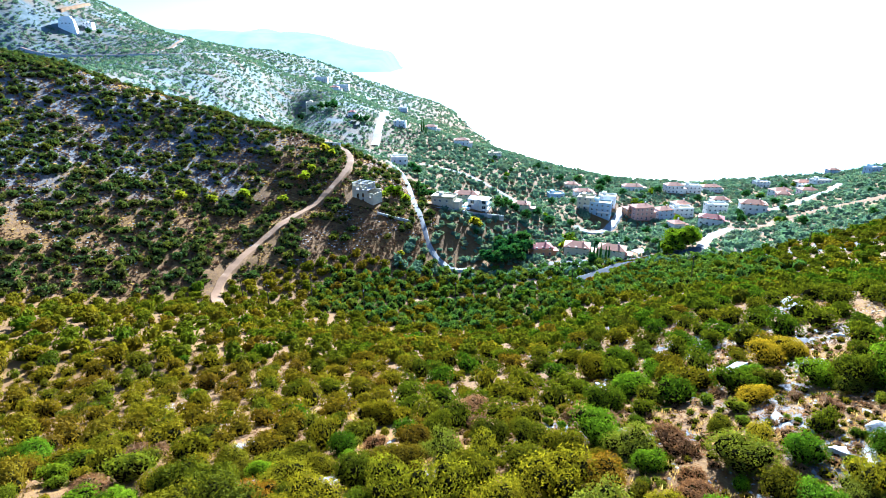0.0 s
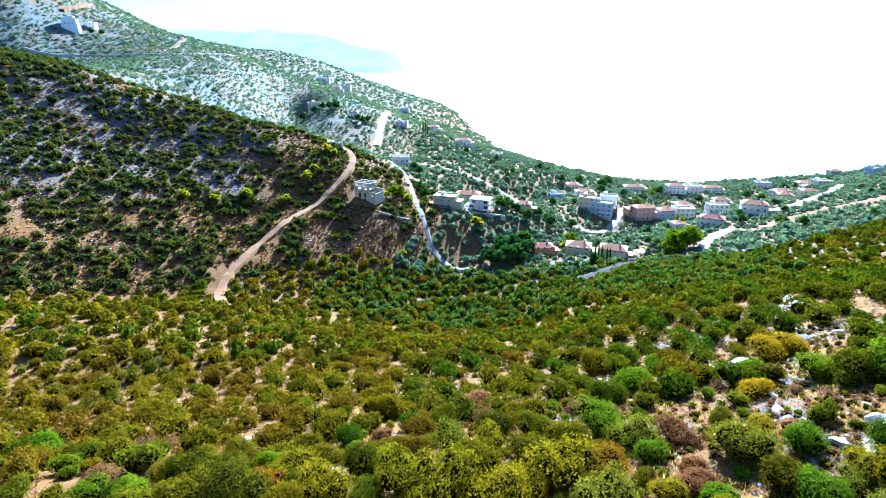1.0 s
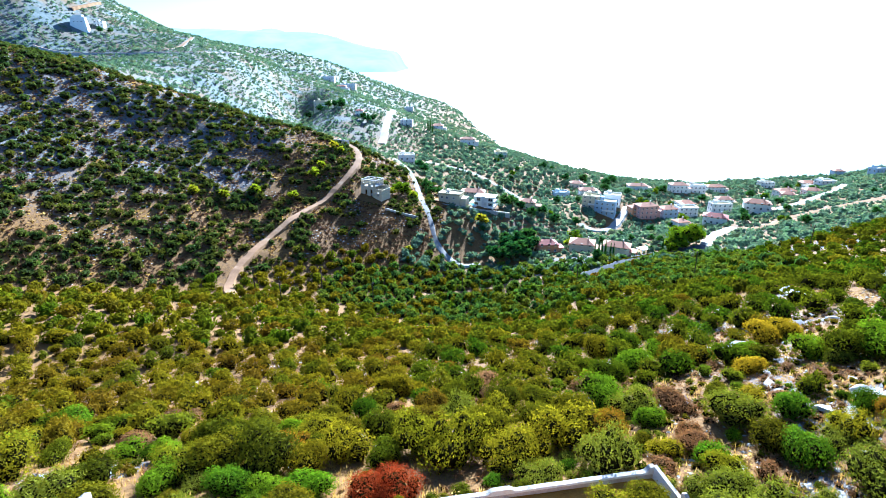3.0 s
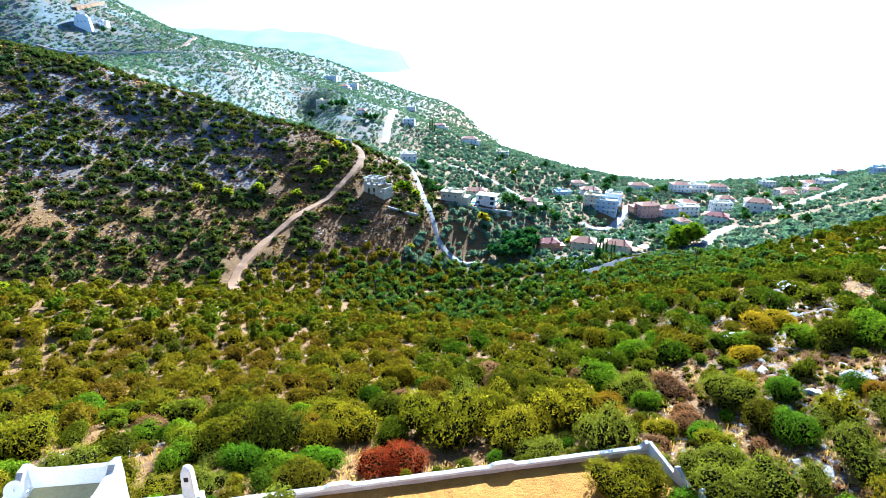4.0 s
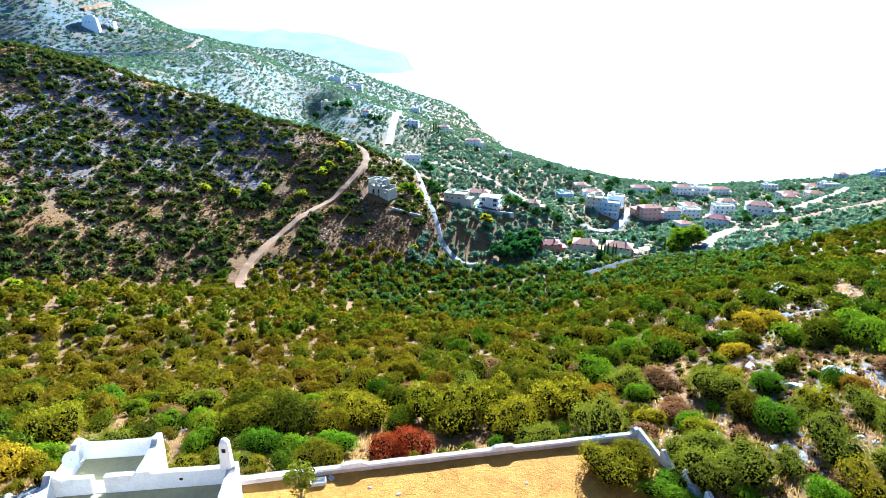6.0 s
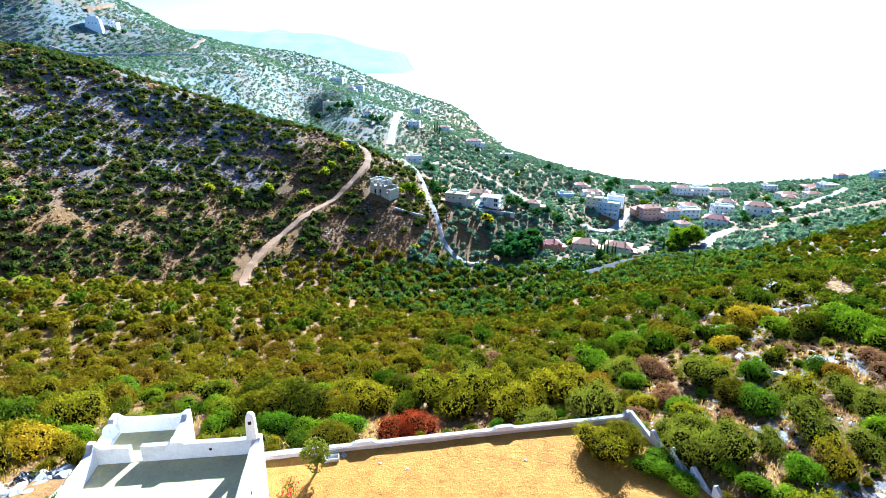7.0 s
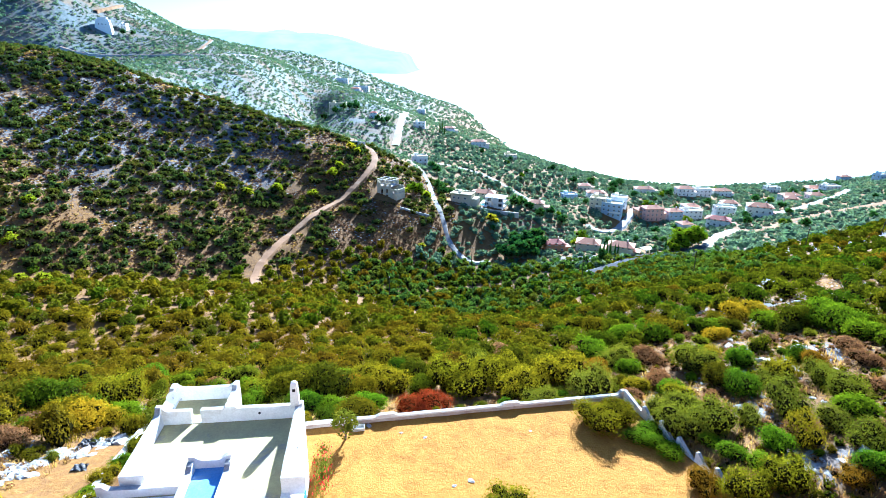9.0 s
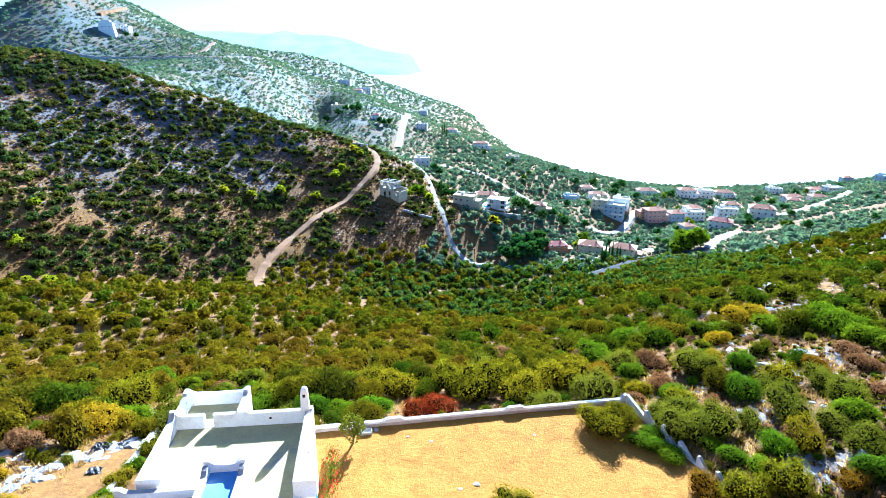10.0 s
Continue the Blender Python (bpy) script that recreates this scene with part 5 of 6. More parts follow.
# ---------------------------------------------------------------- yard walls
def yard_walls():
    w = thing("yard_wall", "low weathered plaster wall with humps closing the yard", "wall", pose(-17.5, 19.15, 0, 0, 0, 13.6))
    coping_wall("wall_face", 30.2, 0.30, 100.4, horned(30.2, 103.08, 0, 0.38, (8.7, 19.55), 0.2), MAT_OLDWALL, w, pose(0, 0, 0))
    coping_wall("coping", 30.24, 0.34, 102.98, [(s, z + 0.05) for s, z in horned(30.24, 103.08, 0, 0.38, (8.7, 19.55), 0.2)], MAT_WHITE, w, pose(0, 0, 0), "whitewashed coping")
    e = thing("stepped_yard_wall", "whitewashed side wall in sloping pointed steps", "wall", pose(0, 0, 0))
    pts = [(11.95, 26.25), (12.9, 23.7), (13.7, 21.6), (14.6, 19.9), (15.4, 18.0), (16.1, 16.2), (16.9, 14.2), (17.8, 11.6), (18.7, 8.8), (19.6, 6.0)]
    for i, ((ax, ay), (bx, by)) in enumerate(zip(pts, pts[1:])):
        n = math.hypot(bx - ax, by - ay)
        hi = 103.75 + 0.12 * (i % 3)
        lo = 102.8
        shape = [(s, lo + (hi - lo) * max(0.0, 1 - s / n) ** 1.35 - (0.22 * (1 - s / 0.2) ** 2 if s < 0.2 else 0)) for s in np.linspace(0, n - 0.02, 12)]
        if i == 0:
            shape = [(s, 103.55 - 0.45 * s / n) for s in np.linspace(0, n - 0.02, 12)]
        coping_wall("wall_step", n, 0.26, 101.6, shape, MAT_WHITE, e, pose(ax, ay, 0, 0, 0, math.degrees(math.atan2(by - ay, bx - ax))))
    g = thing("garden_wall", "low whitewashed garden wall west of the house", "wall", pose(-31.2, 22.2, 0, 0, 0, -73))
    coping_wall("wall_face", 14.0, 0.34, 98.2, [(s, 100.1 + 0.29 * s + 0.04 * math.sin(s * 1.9)) for s in np.linspace(0, 14, 30)], MAT_OLDWALL, g, pose(0, 0, 0))
    coping_wall("coping", 14.0, 0.40, 99.9, [(s, 100.16 + 0.29 * s + 0.04 * math.sin(s * 1.9)) for s in np.linspace(0, 14, 30)], MAT_WHITE, g, pose(0, 0, 0), "whitewashed coping")


yard_walls()

# plants of the yard
yard_rng = np.random.default_rng(42)
for kind, x, y, r, tall in (("open", 8.7, 22.0, 1.9, 0.85), ("dark", 10.6, 22.9, 1.9, 0.85), ("open", 0.7, 12.4, 1.7, 0.75), ("fresh", 12.2, 20.2, 1.6, 0.55), ("fresh", 13.7, 18.9, 1.4, 0.55), ("fresh", 13.0, 21.6, 1.3, 0.6), ("fresh", -28.2, 14.5, 0.9, 1.0), ("open", -28.0, 12.4, 1.0, 1.0), ("fresh", -27.6, 10.2, 0.9, 1.0), ("open", -28.9, 17.8, 1.0, 1.0), ("open", -27.0, 8.4, 1.0, 1.0)):
    shrub(kind, x, y, r, tall, yard_rng)
olive_meshes = tree_parts(15, 3.0, 1.0, MAT_SAGE, "round", 1050, 0.0)
young = tree("young grey-green olive tree by the house corner", olive_meshes, -12.0, 18.4, 20, 0.95, "olive tree")


def bougainvillea():
    """A climbing shrub with crimson blossom against the house wall."""
    b = thing("bougainvillea", "bougainvillea with crimson blossom beside the white wall", "climber", pose(-12.6, 14.2, YARD_Z, 0, 0, 10))
    rng = np.random.default_rng(3)
    v, f, k = clump(rng, 700, 0.09, 8, 0.6, 1.3, 0.5, 1.0, 0.0, 0.5, 0.4)
    part("foliage", plant_mesh("foliage", (v * np.array([0.85, 3.0, 0.95]), f, k), MAT_SAGE, MAT_SAGE), None, b)
    v, f, k = clump(rng, 190, 0.075, 5, 0.65, 1.3, 0.6, 1.0, 0.2, 0, 0.5)
    part("blossom", plant_mesh("blossom", (v * np.array([0.95, 2.8, 1.05]), f, k), MAT_FLOWER, MAT_FLOWER), None, b, "crimson blossom")


bougainvillea()


# ---------------------------------------------------------------- rocks
def rock_shape(seed, flat=0.6, rings=5, sides=7):
    rng = np.random.default_rng(seed)
    v, f = ball(rings, sides)
    cut = rng.normal(size=(13, 3))
    cut /= np.linalg.norm(cut, axis=1)[:, None]
    w = v * (1 + 0.12 * rng.normal(size=(len(v), 1)))
    for c in cut:
        over = w @ c - rng.uniform(0.38, 0.68)
        w = w - np.maximum(over, 0)[:, None] * c * 0.9
    w[:, 2] *= flat
    return w, f


ROCK_SHAPES = [rock_shape(s, fl) for s, fl in ((1, 0.55), (2, 0.4), (3, 0.7), (4, 0.35), (5, 0.5), (6, 0.65))]
PEBBLES = [rock_shape(s, 0.55, 3, 6) for s in range(21, 27)]
ROCK_MESHES = [mesh_from("boulder", v, f, [MAT_ROCK]) for v, f in ROCK_SHAPES]
RUST_MESHES = [mesh_from("boulder", v, f, [MAT_RUST_ROCK]) for v, f in ROCK_SHAPES[:3]]


def boulder(x, y, size, rng, rusty=False, long=1.0, label=""):
    ob = new("boulder", (RUST_MESHES if rusty else ROCK_MESHES)[int(rng.integers(3 if rusty else 6))])
    ob.matrix_basis = pose(x, y, height(x, y) - 0.06 * size, rng.uniform(-14, 14), rng.uniform(-14, 14), rng.uniform(0, 360)) @ Matrix.Diagonal((size * long * 0.75, size * 0.75, size * 0.6, 1))
    return tagged(ob, label or ("rust-stained limestone boulder on dry ground" if rusty else "pale grey limestone boulder among shrubs"), "boulder", "limestone boulders")


rock_rng = np.random.default_rng(8)
# clusters: x, y, spread, count, largest
for cx, cy, spread, count, big in ((22.4, 58.6, 1.8, 6, 1.0), (31.8, 37.6, 2.4, 9, 1.5), (24.6, 16.4, 2.6, 9, 0.9), (23.6, 24.8, 1.8, 7, 0.8), (50, 71, 3.0, 8, 1.1), (45, 68, 4.0, 9, 1.0), (29, 58, 3.6, 8, 0.8), (40, 60, 4, 8, 0.8), (46, 86, 4.5, 9, 0.9),
                                   (-35.7, 43.3, 1.0, 2, 0.9), (-30.5, 31.7, 1.8, 6, 1.0), (-4, 48, 3.5, 12, 0.5), (-6, 38, 3.0, 12, 0.45), (-40.3, 18.0, 0.8, 3, 2.2), (-46.2, 28.4, 1.2, 3, 1.3), (37, 44, 3.4, 8, 0.8), (28, 30, 4.0, 9, 0.6), (35, 24, 4.0, 10, 0.8), (17, 34, 3.0, 8, 0.45)):
    for _ in range(count):
        boulder(cx + rock_rng.normal() * spread, cy + rock_rng.normal() * spread * 0.6, big * rock_rng.uniform(0.3, 1.0), rock_rng, False, rock_rng.uniform(1.0, 1.8))
for cx, cy, s in ((-25.7, 40.7, 0.9), (-24.6, 40.2, 0.7), (-26.6, 40.0, 0.6), (-41.5, 17.0, 1.1), (-42.5, 15.6, 0.9), (-45.2, 27.2, 2.2), (-43.8, 26.2, 1.6), (-38.1, 21.2, 1.5), (-40.9, 16.4, 1.2), (4.5, 42.0, 0.7), (5.6, 42.3, 0.6), (3.2, 41.4, 0.5), (-8.8, 38.0, 0.6), (34, 32.5, 0.7)):
    boulder(cx, cy, s, rock_rng, True)
for sx, sy, sr in STONE_SPOTS:
    for k in range(3 + int(sr)):
        boulder(sx + rock_rng.normal() * sr * 0.5, sy + rock_rng.normal() * sr * 0.42, rock_rng.uniform(0.25, 0.5) * sr * (1.9 if k < 2 and sx > 15 else 0.7), rock_rng, sx < 15 and k % 4 == 3, rock_rng.uniform(1.2, 2.2))
# the rubble heap west of the garden wall
for i in range(64):
    t = i / 63
    bend = 1.3 * math.sin(t * math.pi)
    x, y = -36.6 + 5.6 * t - bend * 0.9 + rock_rng.normal() * 0.75, 11.2 + 8.0 * t + bend * 0.5 + rock_rng.normal() * 0.8
    boulder(x, y, rock_rng.uniform(0.6, 1.4), rock_rng, False, rock_rng.uniform(1, 1.6), "pale broken limestone block in a rubble heap")


def crumpled(seed):
    """A thin sheet in folds."""
    rng = np.random.default_rng(seed)
    u, v = np.meshgrid(np.linspace(-1, 1, 12), np.linspace(-1, 1, 10))
    edge = 1 - 0.25 * rng.uniform(0, 1, u.shape) * (np.maximum(np.abs(u), np.abs(v)) > 0.95)
    z = 0.22 * np.abs(np.sin(4.1 * u + 2.2 * v + seed)) + 0.16 * rng.uniform(0, 1, u.shape) + 0.25 * (1 - np.hypot(u, v) * 0.7)
    i = np.arange(9 * 12).reshape(9, 12)[:, :-1].ravel()
    return mesh_from("plastic_sheet", np.stack([(u * edge).ravel(), (v * edge).ravel(), z.ravel()], 1), np.stack([i, i + 1, i + 13, i + 12], 1), [MAT_BAG])


for x, y, s in ((-33.6, 17.9, 0.9), (-32.2, 18.9, 0.7), (-31.2, 14.1, 0.6), (-36.8, 31.2, 0.6), (-35.6, 13.0, 0.5)):
    ob = new("plastic_sheet", crumpled(int(-x)))
    ob.matrix_basis = pose(x, y, height(x, y) + 0.05, 4, -3, x * 40) @ Matrix.Diagonal((s, s * 0.8, s * 0.7, 1))
    tagged(ob, "crumpled black plastic sheet on the rubble heap", "plastic sheet", "rubbish")


def rock_field(name, label, cell, x0, x1, y0, y1, lo, hi, cover, seed, patch, test=None):
    x, y, z, r, rng = scatter(cell, x0, x1, y0, y1, lo, hi, cover, seed, patch)
    if test is not None:
        k = test(x, y)
        x, y, z, r = x[k], y[k], z[k], r[k]
    shapes = [(v, f, np.zeros(len(f), int)) for v, f in PEBBLES]
    rows = [(a, b, c, d, rng.uniform(0.6, 1.1), 0.5) for a, b, c, d in zip(x, y, z, r)]
    many(name, label, rows, shapes, MAT_ROCK, "rocks")


rock_field("slope_stones", "loose grey limestone between the bushes", 0.8, -55, 70, 14, 100, 0.10, 0.45, lambda x, y: 0.14 + 0.5 * stoniness(x, y) + 0.22 * step(2, 18, x), 61, 8)
rock_field("eastern_outcrops", "bands of grey limestone across the slope", 3.0, 50, 200, 90, 260, 0.4, 1.3, lambda x, y: 0.08 + 0.8 * stoniness(x, y), 62, 10)
rock_field("ridge_outcrops", "grey limestone ledges over the ridge flank", 1.75, -330, 0, 120, 350, 0.22, 0.95, lambda x, y: 0.36 + 0.45 * stoniness(x, y), 63, 12, on_flank)
rock_field("mountain_outcrops", "pale limestone speckling the far mountain", 7.0, -620, -60, 350, 900, 0.5, 1.3, 0.16, 64, 30)
rock_field("valley_boulders", "heap of white limestone blocks in the valley", 1.1, 26, 42, 229, 238, 0.3, 0.9, 0.85, 65, 6)


# ---------------------------------------------------------------- houses across the valley
def window_mesh(w, h):
    bm = boxes((-w / 2, -0.05, 0, w / 2, 0.03, h))
    n = len(bm.faces)
    box(bm, -w / 2 + 0.08, -0.07, 0.08, -0.04, 0.0, h - 0.08)
    box(bm, 0.04, -0.07, 0.08, w / 2 - 0.08, 0.0, h - 0.08)
    box(bm, -w / 2 - 0.06, -0.14, -0.08, w / 2 + 0.06, 0.02, 0.0)
    bm.faces.ensure_lookup_table()
    for i, f in enumerate(bm.faces):
        f.material_index = 1 if n <= i < n + 12 else 0
    return finish("window", bm, [MAT_DISH, MAT_GLASS])


WINDOW, DOOR, WIDE = window_mesh(1.2, 1.3), window_mesh(1.1, 2.1), window_mesh(2.2, 2.1)


def building(kind, x, y, turn, w, d, h, walls, roof, seed):
    rng = np.random.default_rng(seed)
    ground_z = min(height(x + dx * w * 0.5, y + dy * d * 0.5) for dx in (-1, 1) for dy in (-1, 1))
    z = height(x, y) - 0.1
    tint = {MAT_WHITE: "white", MAT_CREAM: "cream", MAT_PINK: "pink", MAT_ORANGE: "terracotta", MAT_PALEBLUE: "pale blue"}[walls]
    floors = max(1, round(h / 3.0))
    label = f"{tint} {('one', 'two', 'three')[min(floors, 3) - 1]}-storey house with {'a red tiled roof' if kind == 'hip' else 'a flat roof and parapet'}"
    b = thing("village_house", label, "house", pose(x, y, z, 0, 0, turn), "village houses")
    drop = ground_z - z - 0.8
    split = w * rng.uniform(0.45, 0.7)
    lower = h * (0.72 if floors > 1 else 0.9)
    part("house_body", boxes((-w / 2, -d / 2, drop, w / 2, d / 2, h - 0.01)), walls, b)
    if kind == "hip":
        bm = bmesh.new()
        o, rise, r = 0.45, min(w, d) * 0.22, min(w, d) / 2
        low = [bm.verts.new(p) for p in ((-w / 2 - o, -d / 2 - o, h), (w / 2 + o, -d / 2 - o, h), (w / 2 + o, d / 2 + o, h), (-w / 2 - o, d / 2 + o, h))]
        up = [bm.verts.new((v.co.x, v.co.y, h + 0.16)) for v in low]
        ridge = [bm.verts.new((-w / 2 + r * 0.8, 0, h + rise)), bm.verts.new((w / 2 - r * 0.8, 0, h + rise))]
        for i in range(4):
            bm.faces.new((low[i], low[(i + 1) % 4], up[(i + 1) % 4], up[i]))
        bm.faces.new(low[::-1])
        bm.faces.new((up[0], up[1], ridge[1], ridge[0]))
        bm.faces.new((up[1], up[2], ridge[1]))
        bm.faces.new((up[2], up[3], ridge[0], ridge[1]))
        bm.faces.new((up[3], up[0], ridge[0]))
        rf = part("roof", bm, roof, b, "hipped clay-tile roof")
        part("chimney", rounded(boxes((w * 0.2, 0.6, h, w * 0.2 + 0.7, 1.2, h + rise + 0.9)), 0.04, 1), MAT_WHITE, rf, "white chimney")
        part("side_wing", boxes((w / 2 + 0.01, -d * 0.3, drop, w / 2 + 3.2, d * 0.35, lower * 0.75)), walls, b)
        part("wing_roof", boxes((w / 2 + 0.02, -d * 0.36, lower * 0.75, w / 2 + 3.6, d * 0.4, lower * 0.75 + 0.2)), roof, b)
    else:
        t = 0.3
        part("parapet", boxes((-w / 2, -d / 2, h, w / 2, -d / 2 + t, h + 0.8), (-w / 2, d / 2 - t, h, w / 2, d / 2, h + 0.8), (-w / 2, -d / 2 + t, h, -w / 2 + t, d / 2 - t, h + 0.8), (w / 2 - t, -d / 2 + t, h, w / 2, d / 2 - t, h + 0.8)), walls, b)
        part("roof", boxes((-w / 2 + t, -d / 2 + t, h - 0.2, w / 2 - t, d / 2 - t, h + 0.02)), MAT_SCREED, b)
        part("stair_head", rounded(boxes((-w * 0.3, 0, h + 0.02, -w * 0.3 + 2.6, d * 0.4, h + 2.3)), 0.05, 1), walls, b)
        if floors > 1:
            part("balcony", boxes((-w * 0.1, -d / 2 - 1.3, 2.9, w / 2 - 0.3, -d / 2 - 0.01, 3.1), (-w * 0.1, -d / 2 - 1.3, 3.1, w / 2 - 0.3, -d / 2 - 1.2, 4.0)), MAT_WHITE, b)
    for floor_no in range(floors):
        n = max(2, int(w / 3.2))
        for i in range(n):
            u = -w / 2 + w * (i + 0.5) / n + rng.uniform(-0.2, 0.2)
            tall = floor_no == 0 and i == n // 2
            part("door" if tall else "window", DOOR if tall else WINDOW, None, b, "", pose(u, -d / 2 - 0.02, 0.15 if tall else 1.0 + floor_no * 3.0))
        for i in range(max(1, int(d / 4))):
            v = -d / 2 + d * (i + 0.5) / max(1, int(d / 4))
            part("window", WINDOW, None, b, "", pose(-w / 2 - 0.02, v, 1.0 + floor_no * 3.0, 0, 0, -90))
    return b


for i, row in enumerate(BUILDINGS):
    building(*row, seed=i)


def villas():
    """The cream villa, the white stepped villa, the pool between them and their garden wall."""
    a = thing("cream_villa", "cream two-storey villa with a flat roof", "villa", pose(-9.5, 309, 46.3, 0, 0, -16))
    part("house_body", boxes((-6.5, -4.5, -6, 6, 4.5, 6.0), (6.01, -3.5, -6, 9.5, 3.5, 4.2)), MAT_CREAM, a)
    part("roof", boxes((-6.8, -4.8, 6.01, 6.3, 4.8, 6.3)), MAT_SCREED, a)
    part("parapet", boxes((-6.8, -4.8, 6.31, 6.3, -4.5, 6.9), (-6.8, 4.5, 6.31, 6.3, 4.8, 6.9), (-6.8, -4.49, 6.31, -6.5, 4.49, 6.9), (6.0, -4.49, 6.31, 6.3, 4.49, 6.9)), MAT_CREAM, a)
    part("roof_vent", rounded(boxes((-3.5, 0, 6.31, -1.5, 2.2, 7.9)), 0.05, 1), MAT_WHITE, a)
    for u, z in ((-4.5, 3.6), (-1.5, 3.6), (2.5, 3.6), (-4.5, 0.6), (2.5, 0.6)):
        part("window", WINDOW, None, a, "", pose(u, -4.52, z))
    b = thing("white_villa", "white stepped villa with rounded balconies", "villa", pose(10.0, 314, 41.5, 0, 0, -14))
    part("house_body", boxes((-5.8, -4, -6, 5.4, 4.5, 8.6), (-8.6, -3.0, -6, -5.81, 3.5, 4.6)), MAT_WHITE, b)
    for z in (2.7, 5.6, 8.7):
        bm = boxes((1.2, -6.2, z, 6.8, 3.0, z + 0.28))
        rounded(bm, 0.1, 2)
        bal = part("balcony", bm, MAT_WHITE, b)
        if z < 8:
            part("railing", boxes((1.25, -6.15, z + 0.29, 6.75, -6.05, z + 1.15), (6.65, -6.0, z + 0.29, 6.75, 2.9, z + 1.15)), MAT_WHITE, bal, "white solid railing")
    part("fin_wall", rounded(boxes((-1.2, -4.6, -2, -0.7, -3.9, 9.2)), 0.05, 1), MAT_WHITE, b)
    part("fin_wall", rounded(boxes((0.2, -4.6, -2, 0.7, -3.9, 9.2)), 0.05, 1), MAT_WHITE, b)
    for u, z in ((-4.5, 0.3), (-4.5, 3.2), (3.8, 0.3), (3.8, 3.1), (3.8, 6.0), (-3, 6.0)):
        part("window", WIDE, None, b, "", pose(u, -4.03, z))
    p = thing("swimming_pool", "turquoise pool on the villa terrace", "pool", pose(1.0, 311.5, 45.3, 0, 0, -14))
    part("basin", boxes((-4.5, -3.5, -7, 4.5, 5, -0.12)), MAT_WHITE, p)
    part("water", boxes((-3.6, -1.6, -0.11, 3.4, 2.6, -0.04)), MAT_POOL, p, "turquoise water")
    part("kerb", boxes((-4.4, -2.2, -0.12, 4.2, -1.61, 0.12), (-4.4, 2.61, -0.12, 4.2, 3.2, 0.12), (-4.4, -1.6, -0.12, -3.61, 2.6, 0.12), (3.41, -1.6, -0.12, 4.2, 2.6, 0.12)), MAT_WHITE, p)
    w = thing("garden_retaining_wall", "pale stone retaining wall below the villas", "wall", pose(0, 0, 0))
    for ax, ay, az, bx, by, bz in ((-14.5, 300.5, 48.2, -2, 300.5, 46.8), (-2, 300.5, 46.8, 10, 302, 44.6), (10, 302, 44.6, 24, 306, 42.2)):
        n = math.hypot(bx - ax, by - ay)
        coping_wall("wall_stretch", n, 0.5, min(height(ax, ay), height(bx, by)) - 2, [(0, az), (n * 0.5, (az + bz) / 2), (n, bz)], MAT_GREYC, w, pose(ax, ay, 0, 0, 0, math.degrees(math.atan2(by - ay, bx - ax))))


villas()


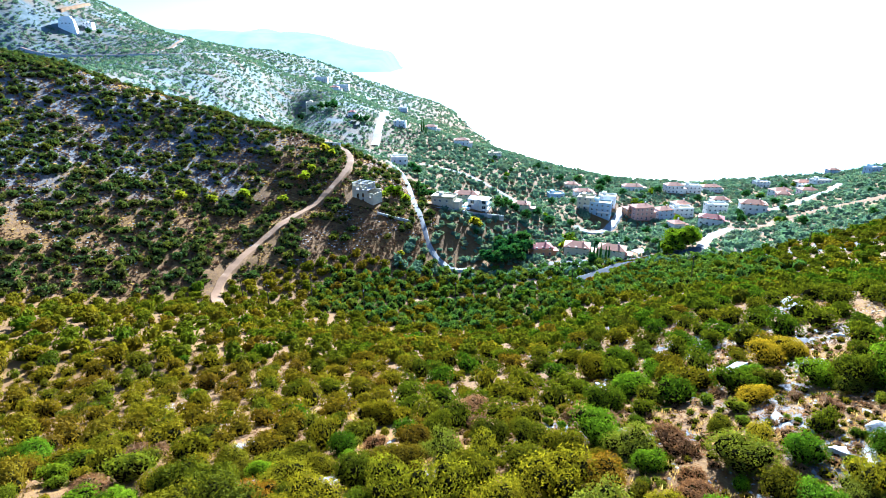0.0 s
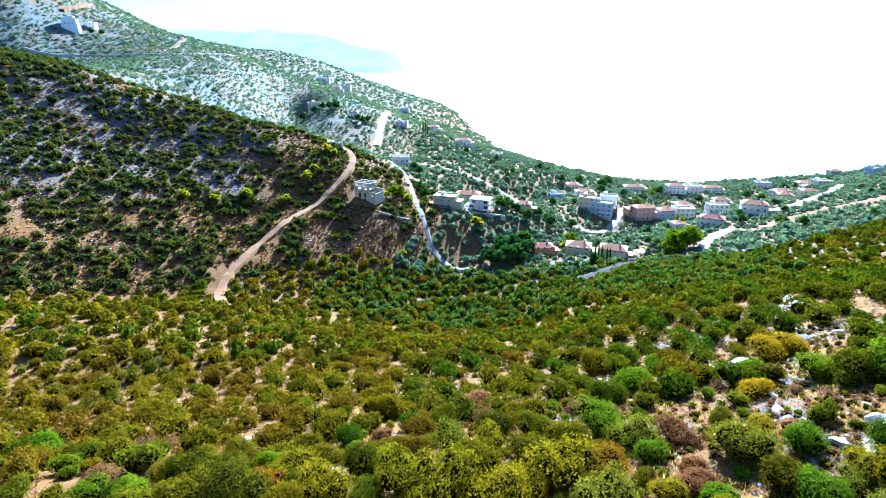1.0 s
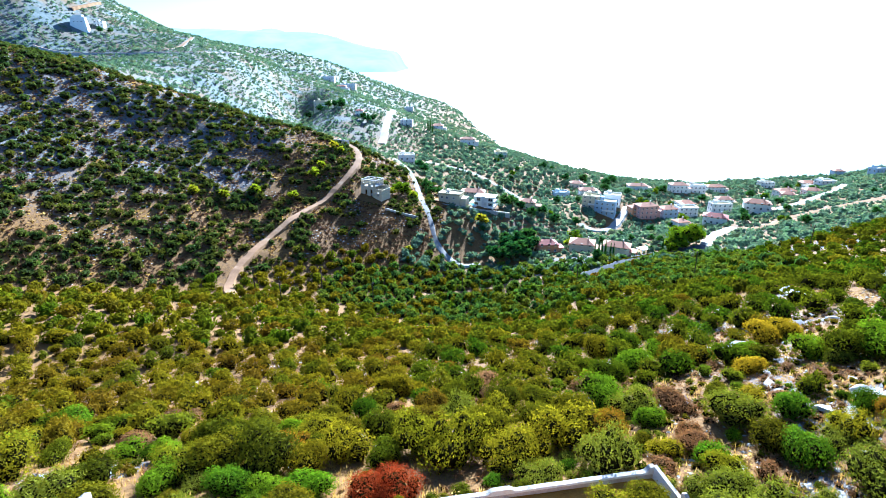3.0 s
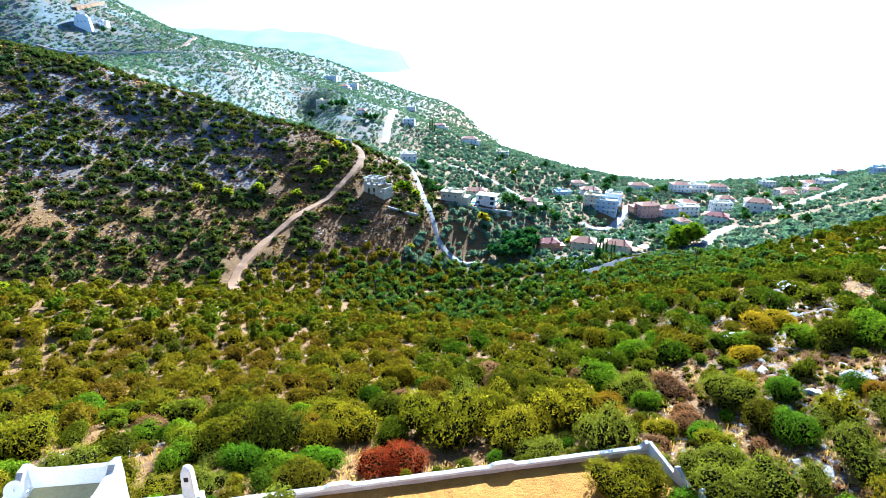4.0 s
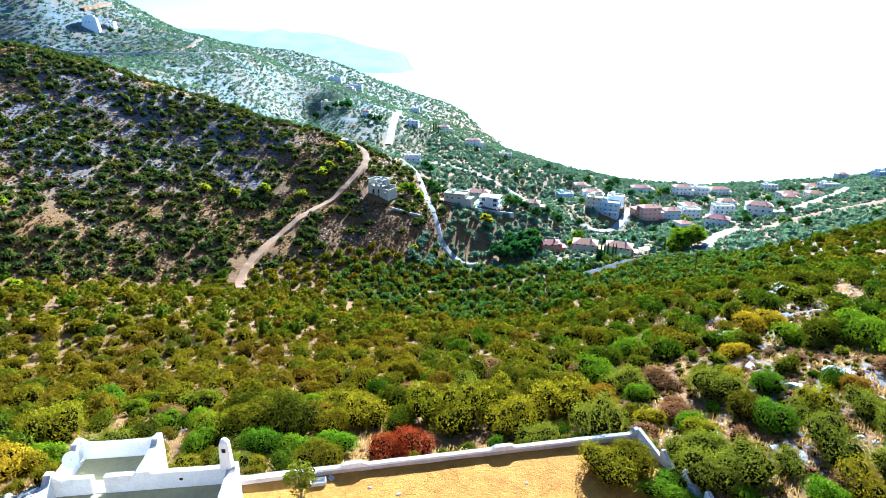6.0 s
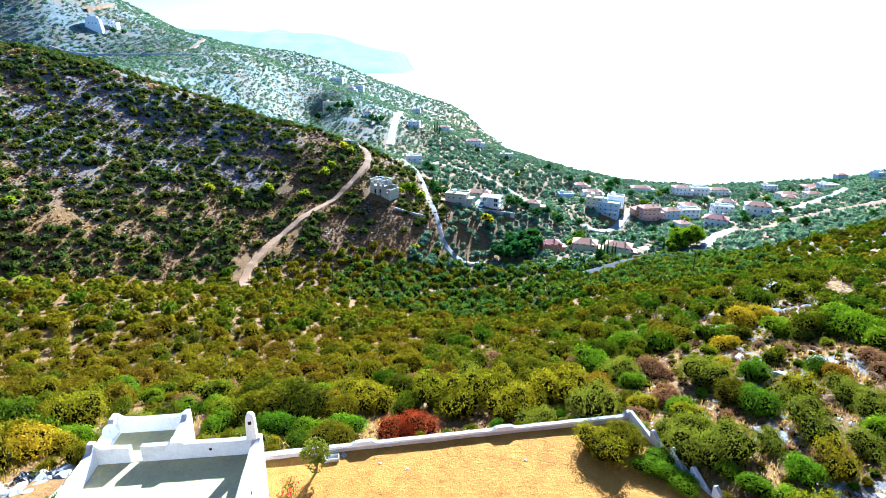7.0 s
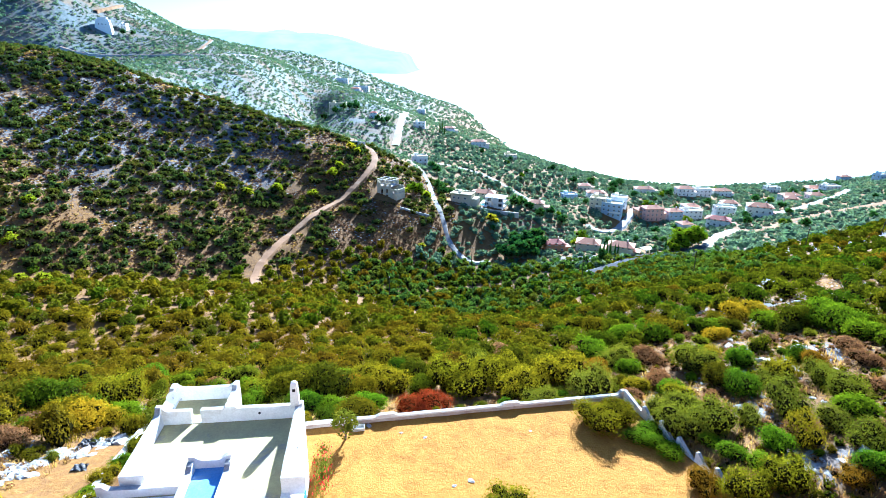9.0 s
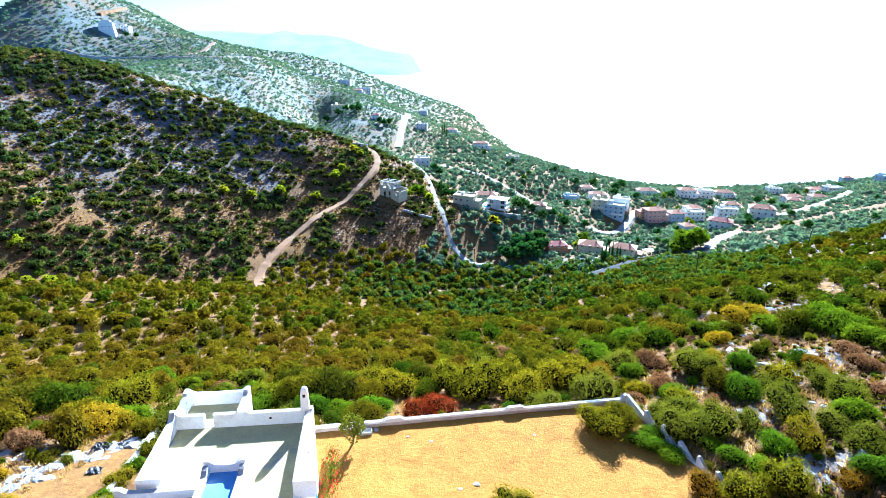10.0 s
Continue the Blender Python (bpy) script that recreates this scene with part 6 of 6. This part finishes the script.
def ruin():
    """An unfinished concrete house: frame, part walls and open bays."""
    r = thing("unfinished_house", "unfinished grey concrete house with gaping openings", "house", pose(-49, 281.5, 58.0, 0, 0, -24))
    part("lower_storey", boxes((-6.5, -4, -4, -6.2, 4, 4.4), (-6.2, 3.7, -4, 6, 4, 4.4), (-6.19, -4, -4, -3.9, -3.7, 4.4), (-2.6, -4, -4, -0.6, -3.7, 4.4), (0.6, -4, -4, 2.4, -3.7, 4.4), (-3.9, -4, 3.0, -2.61, -3.7, 4.4), (-0.59, -4, 3.0, 0.59, -3.7, 4.4)), MAT_CREAM, r)
    part("floor_slab", boxes((-6.6, -4.1, 4.41, 2.6, 4.1, 4.7)), MAT_GREYC, r)
    part("ground_slab", boxes((-6.15, -3.65, -0.2, 6, 3.65, 0.0)), MAT_GREYC, r)
    part("lower_slab", boxes((2.61, -4.6, 1.2, 6.6, 4.1, 1.45)), MAT_GREYC, r)
    part("side_wall", boxes((2.62, -4.5, -5, 4.0, -4.2, 3.6), (5.0, -4.5, -5, 6.5, -4.2, 3.6), (4.01, -4.5, 2.6, 4.99, -4.2, 3.6), (4.01, -4.5, -5, 4.99, -4.2, 0.3), (6.2, -4.19, -5, 6.5, 4, 3.2)), MAT_CREAM, r)
    for x0, x1 in ((-6.5, -4.2), (-2.2, -0.4), (1.0, 2.5)):
        part("upper_wall", boxes((x0, -4, 4.71, x1, -3.7, 6.2)), MAT_CREAM, r)
    part("upper_wall", boxes((-6.5, -3.69, 4.71, -6.2, 4, 7.6)), MAT_CREAM, r)
    part("upper_wall", boxes((-6.19, 3.7, 4.71, 2.5, 4, 7.0)), MAT_CREAM, r)
    part("upper_wall", boxes((-2.2, -3.69, 4.71, -1.9, 3.69, 7.6)), MAT_CREAM, r)
    for x, y in ((-4.2, -3.8), (-0.4, -3.8), (2.3, -3.8), (2.3, 3.4), (2.3, 0)):
        part("column", boxes((x, y, 4.71 if y > -3.7 else 6.21, x + 0.3, y + 0.28, 7.6)), MAT_GREYC, r)
    part("roof_beam", boxes((-6.5, -4.0, 7.61, 2.7, -3.6, 7.95), (-6.5, 3.6, 7.61, 2.7, 4.0, 7.95), (-6.5, -3.59, 7.61, -6.1, 3.59, 7.95), (2.3, -3.59, 7.61, 2.7, 3.59, 7.95), (-2.3, -3.59, 7.61, -1.9, 3.59, 7.95)), MAT_GREYC, r)
    t = thing("terrace_wall", "grey stone terrace wall below the unfinished house", "wall", pose(0, 0, 0))
    for ax, ay, bx, by in ((-42, 268, -34, 270), (-34, 270, -24, 274)):
        n = math.hypot(bx - ax, by - ay)
        coping_wall("wall_stretch", n, 0.5, min(height(ax, ay), height(bx, by)) - 2, [(0, height(ax, ay) + 1.2), (n, height(bx, by) + 1.2)], MAT_GREYC, t, pose(ax, ay, 0, 0, 0, math.degrees(math.atan2(by - ay, bx - ax))))
    t = thing("roadside_wall", "pale wall at the road bend", "wall", pose(0, 0, 0))
    coping_wall("wall_stretch", 11, 0.4, 70, [(0, 76.6), (11, 76.2)], MAT_WHITE, t, pose(-86, 345, 0, 0, 0, -8))


ruin()


def fort():
    f = thing("hilltop_house", "large pale house with sloping base on the mountain", "house", pose(-425, 630, height(-425, 628) - 1, 0, 0, 20))
    part("base", rounded(boxes((-9, -7, -4, 9, 7, 11.5, 2.4)), 0.1, 1), MAT_WHITE, f)
    part("upper_storey", rounded(boxes((-4.5, -4, 11.5, 4.5, 4, 14.2)), 0.08, 1), MAT_WHITE, f)
    part("parapet", boxes((-6.6, -4.6, 11.51, 6.6, -4.2, 12.4)), MAT_WHITE, f)
    for u in (-3.5, 0, 3.5):
        part("window", WINDOW, None, f, "", pose(u, -5.6, 6.5))


fort()


# ---------------------------------------------------------------- poles and wires
def utility_pole():
    p = thing("utility_pole", "weathered wooden utility pole with a crossarm", "utility pole", pose(0, 0, 0), "utility poles")
    bm = bmesh.new()
    tube(bm, [(0, 0, -1), (0, 0, 5), (0, 0, 10.4)], [0.22, 0.18, 0.15], 8)
    part("pole", bm, MAT_WOOD, p)
    arm = part("crossarm", rounded(boxes((-0.8, -0.23, 9.7, 0.8, -0.15, 9.84)), 0.01, 1), MAT_WOOD, p)
    for u in (-0.7, 0.0, 0.7):
        bm = bmesh.new()
        tube(bm, [(u, -0.19, 9.82), (u, -0.19, 9.98), (u, -0.19, 10.08)], [0.05, 0.07, 0.03], 8)
        part("insulator", bm, MAT_DISH, arm, "small white insulator")
    return p


POLES = [(-80, 186, -3), (-66, 174, -2), (-57, 195, 0), (-36, 190, 0), (-2, 217, 0), (-3, 246, 0), (45, 209, 1), (87, 198, 3), (138, 215, 6), (152, 194, 5)]
first_pole = utility_pole()
for i, (x, y, lean) in enumerate(POLES):
    m = pose(x, y, height(x, y), 0, lean, i * 31)
    if i == 0:
        first_pole.matrix_basis = m
    else:
        copy_thing(first_pole, m)

# scraps lying in the yard
for i, (x, y, s) in enumerate([(-7.6, 19.6, 0.16), (-5.6, 19.2, 0.2), (3.0, 20.8, 0.16), (-1.8, 14.6, 0.3), (-3.0, 14.0, 0.2), (-2.6, 12.4, 0.35), (-10.4, 20.3, 0.3)]):
    v, f = ROCK_SHAPES[1]
    ob = new("white_stone", mesh_from("white_stone", v, f, [MAT_ROCK]))
    ob.matrix_basis = pose(x, y, height(x, y) + s * 0.1, 0, 0, i * 50) @ Matrix.Diagonal((s * 1.3, s, s * 0.7, 1))
    tagged(ob, "pale stone lying on the dry yard", "stone", "yard stones")


def water_trough():
    """A small concrete trough at the foot of the yard wall."""
    z = height(-12.0, 19.7)
    t = thing("water_trough", "small grey concrete trough by the yard wall", "trough", pose(-11.2, 19.8, z, 0, 0, 14))
    part("basin", rounded(boxes((-0.55, -0.3, -0.1, 0.55, -0.22, 0.26), (-0.55, 0.22, -0.1, 0.55, 0.3, 0.26), (-0.55, -0.219, -0.1, -0.47, 0.219, 0.26), (0.47, -0.219, -0.1, 0.55, 0.219, 0.26)), 0.015, 1), MAT_GREYC, t)
    part("floor", boxes((-0.46, -0.21, -0.08, 0.46, 0.21, 0.08)), MAT_GREYC, t)


water_trough()
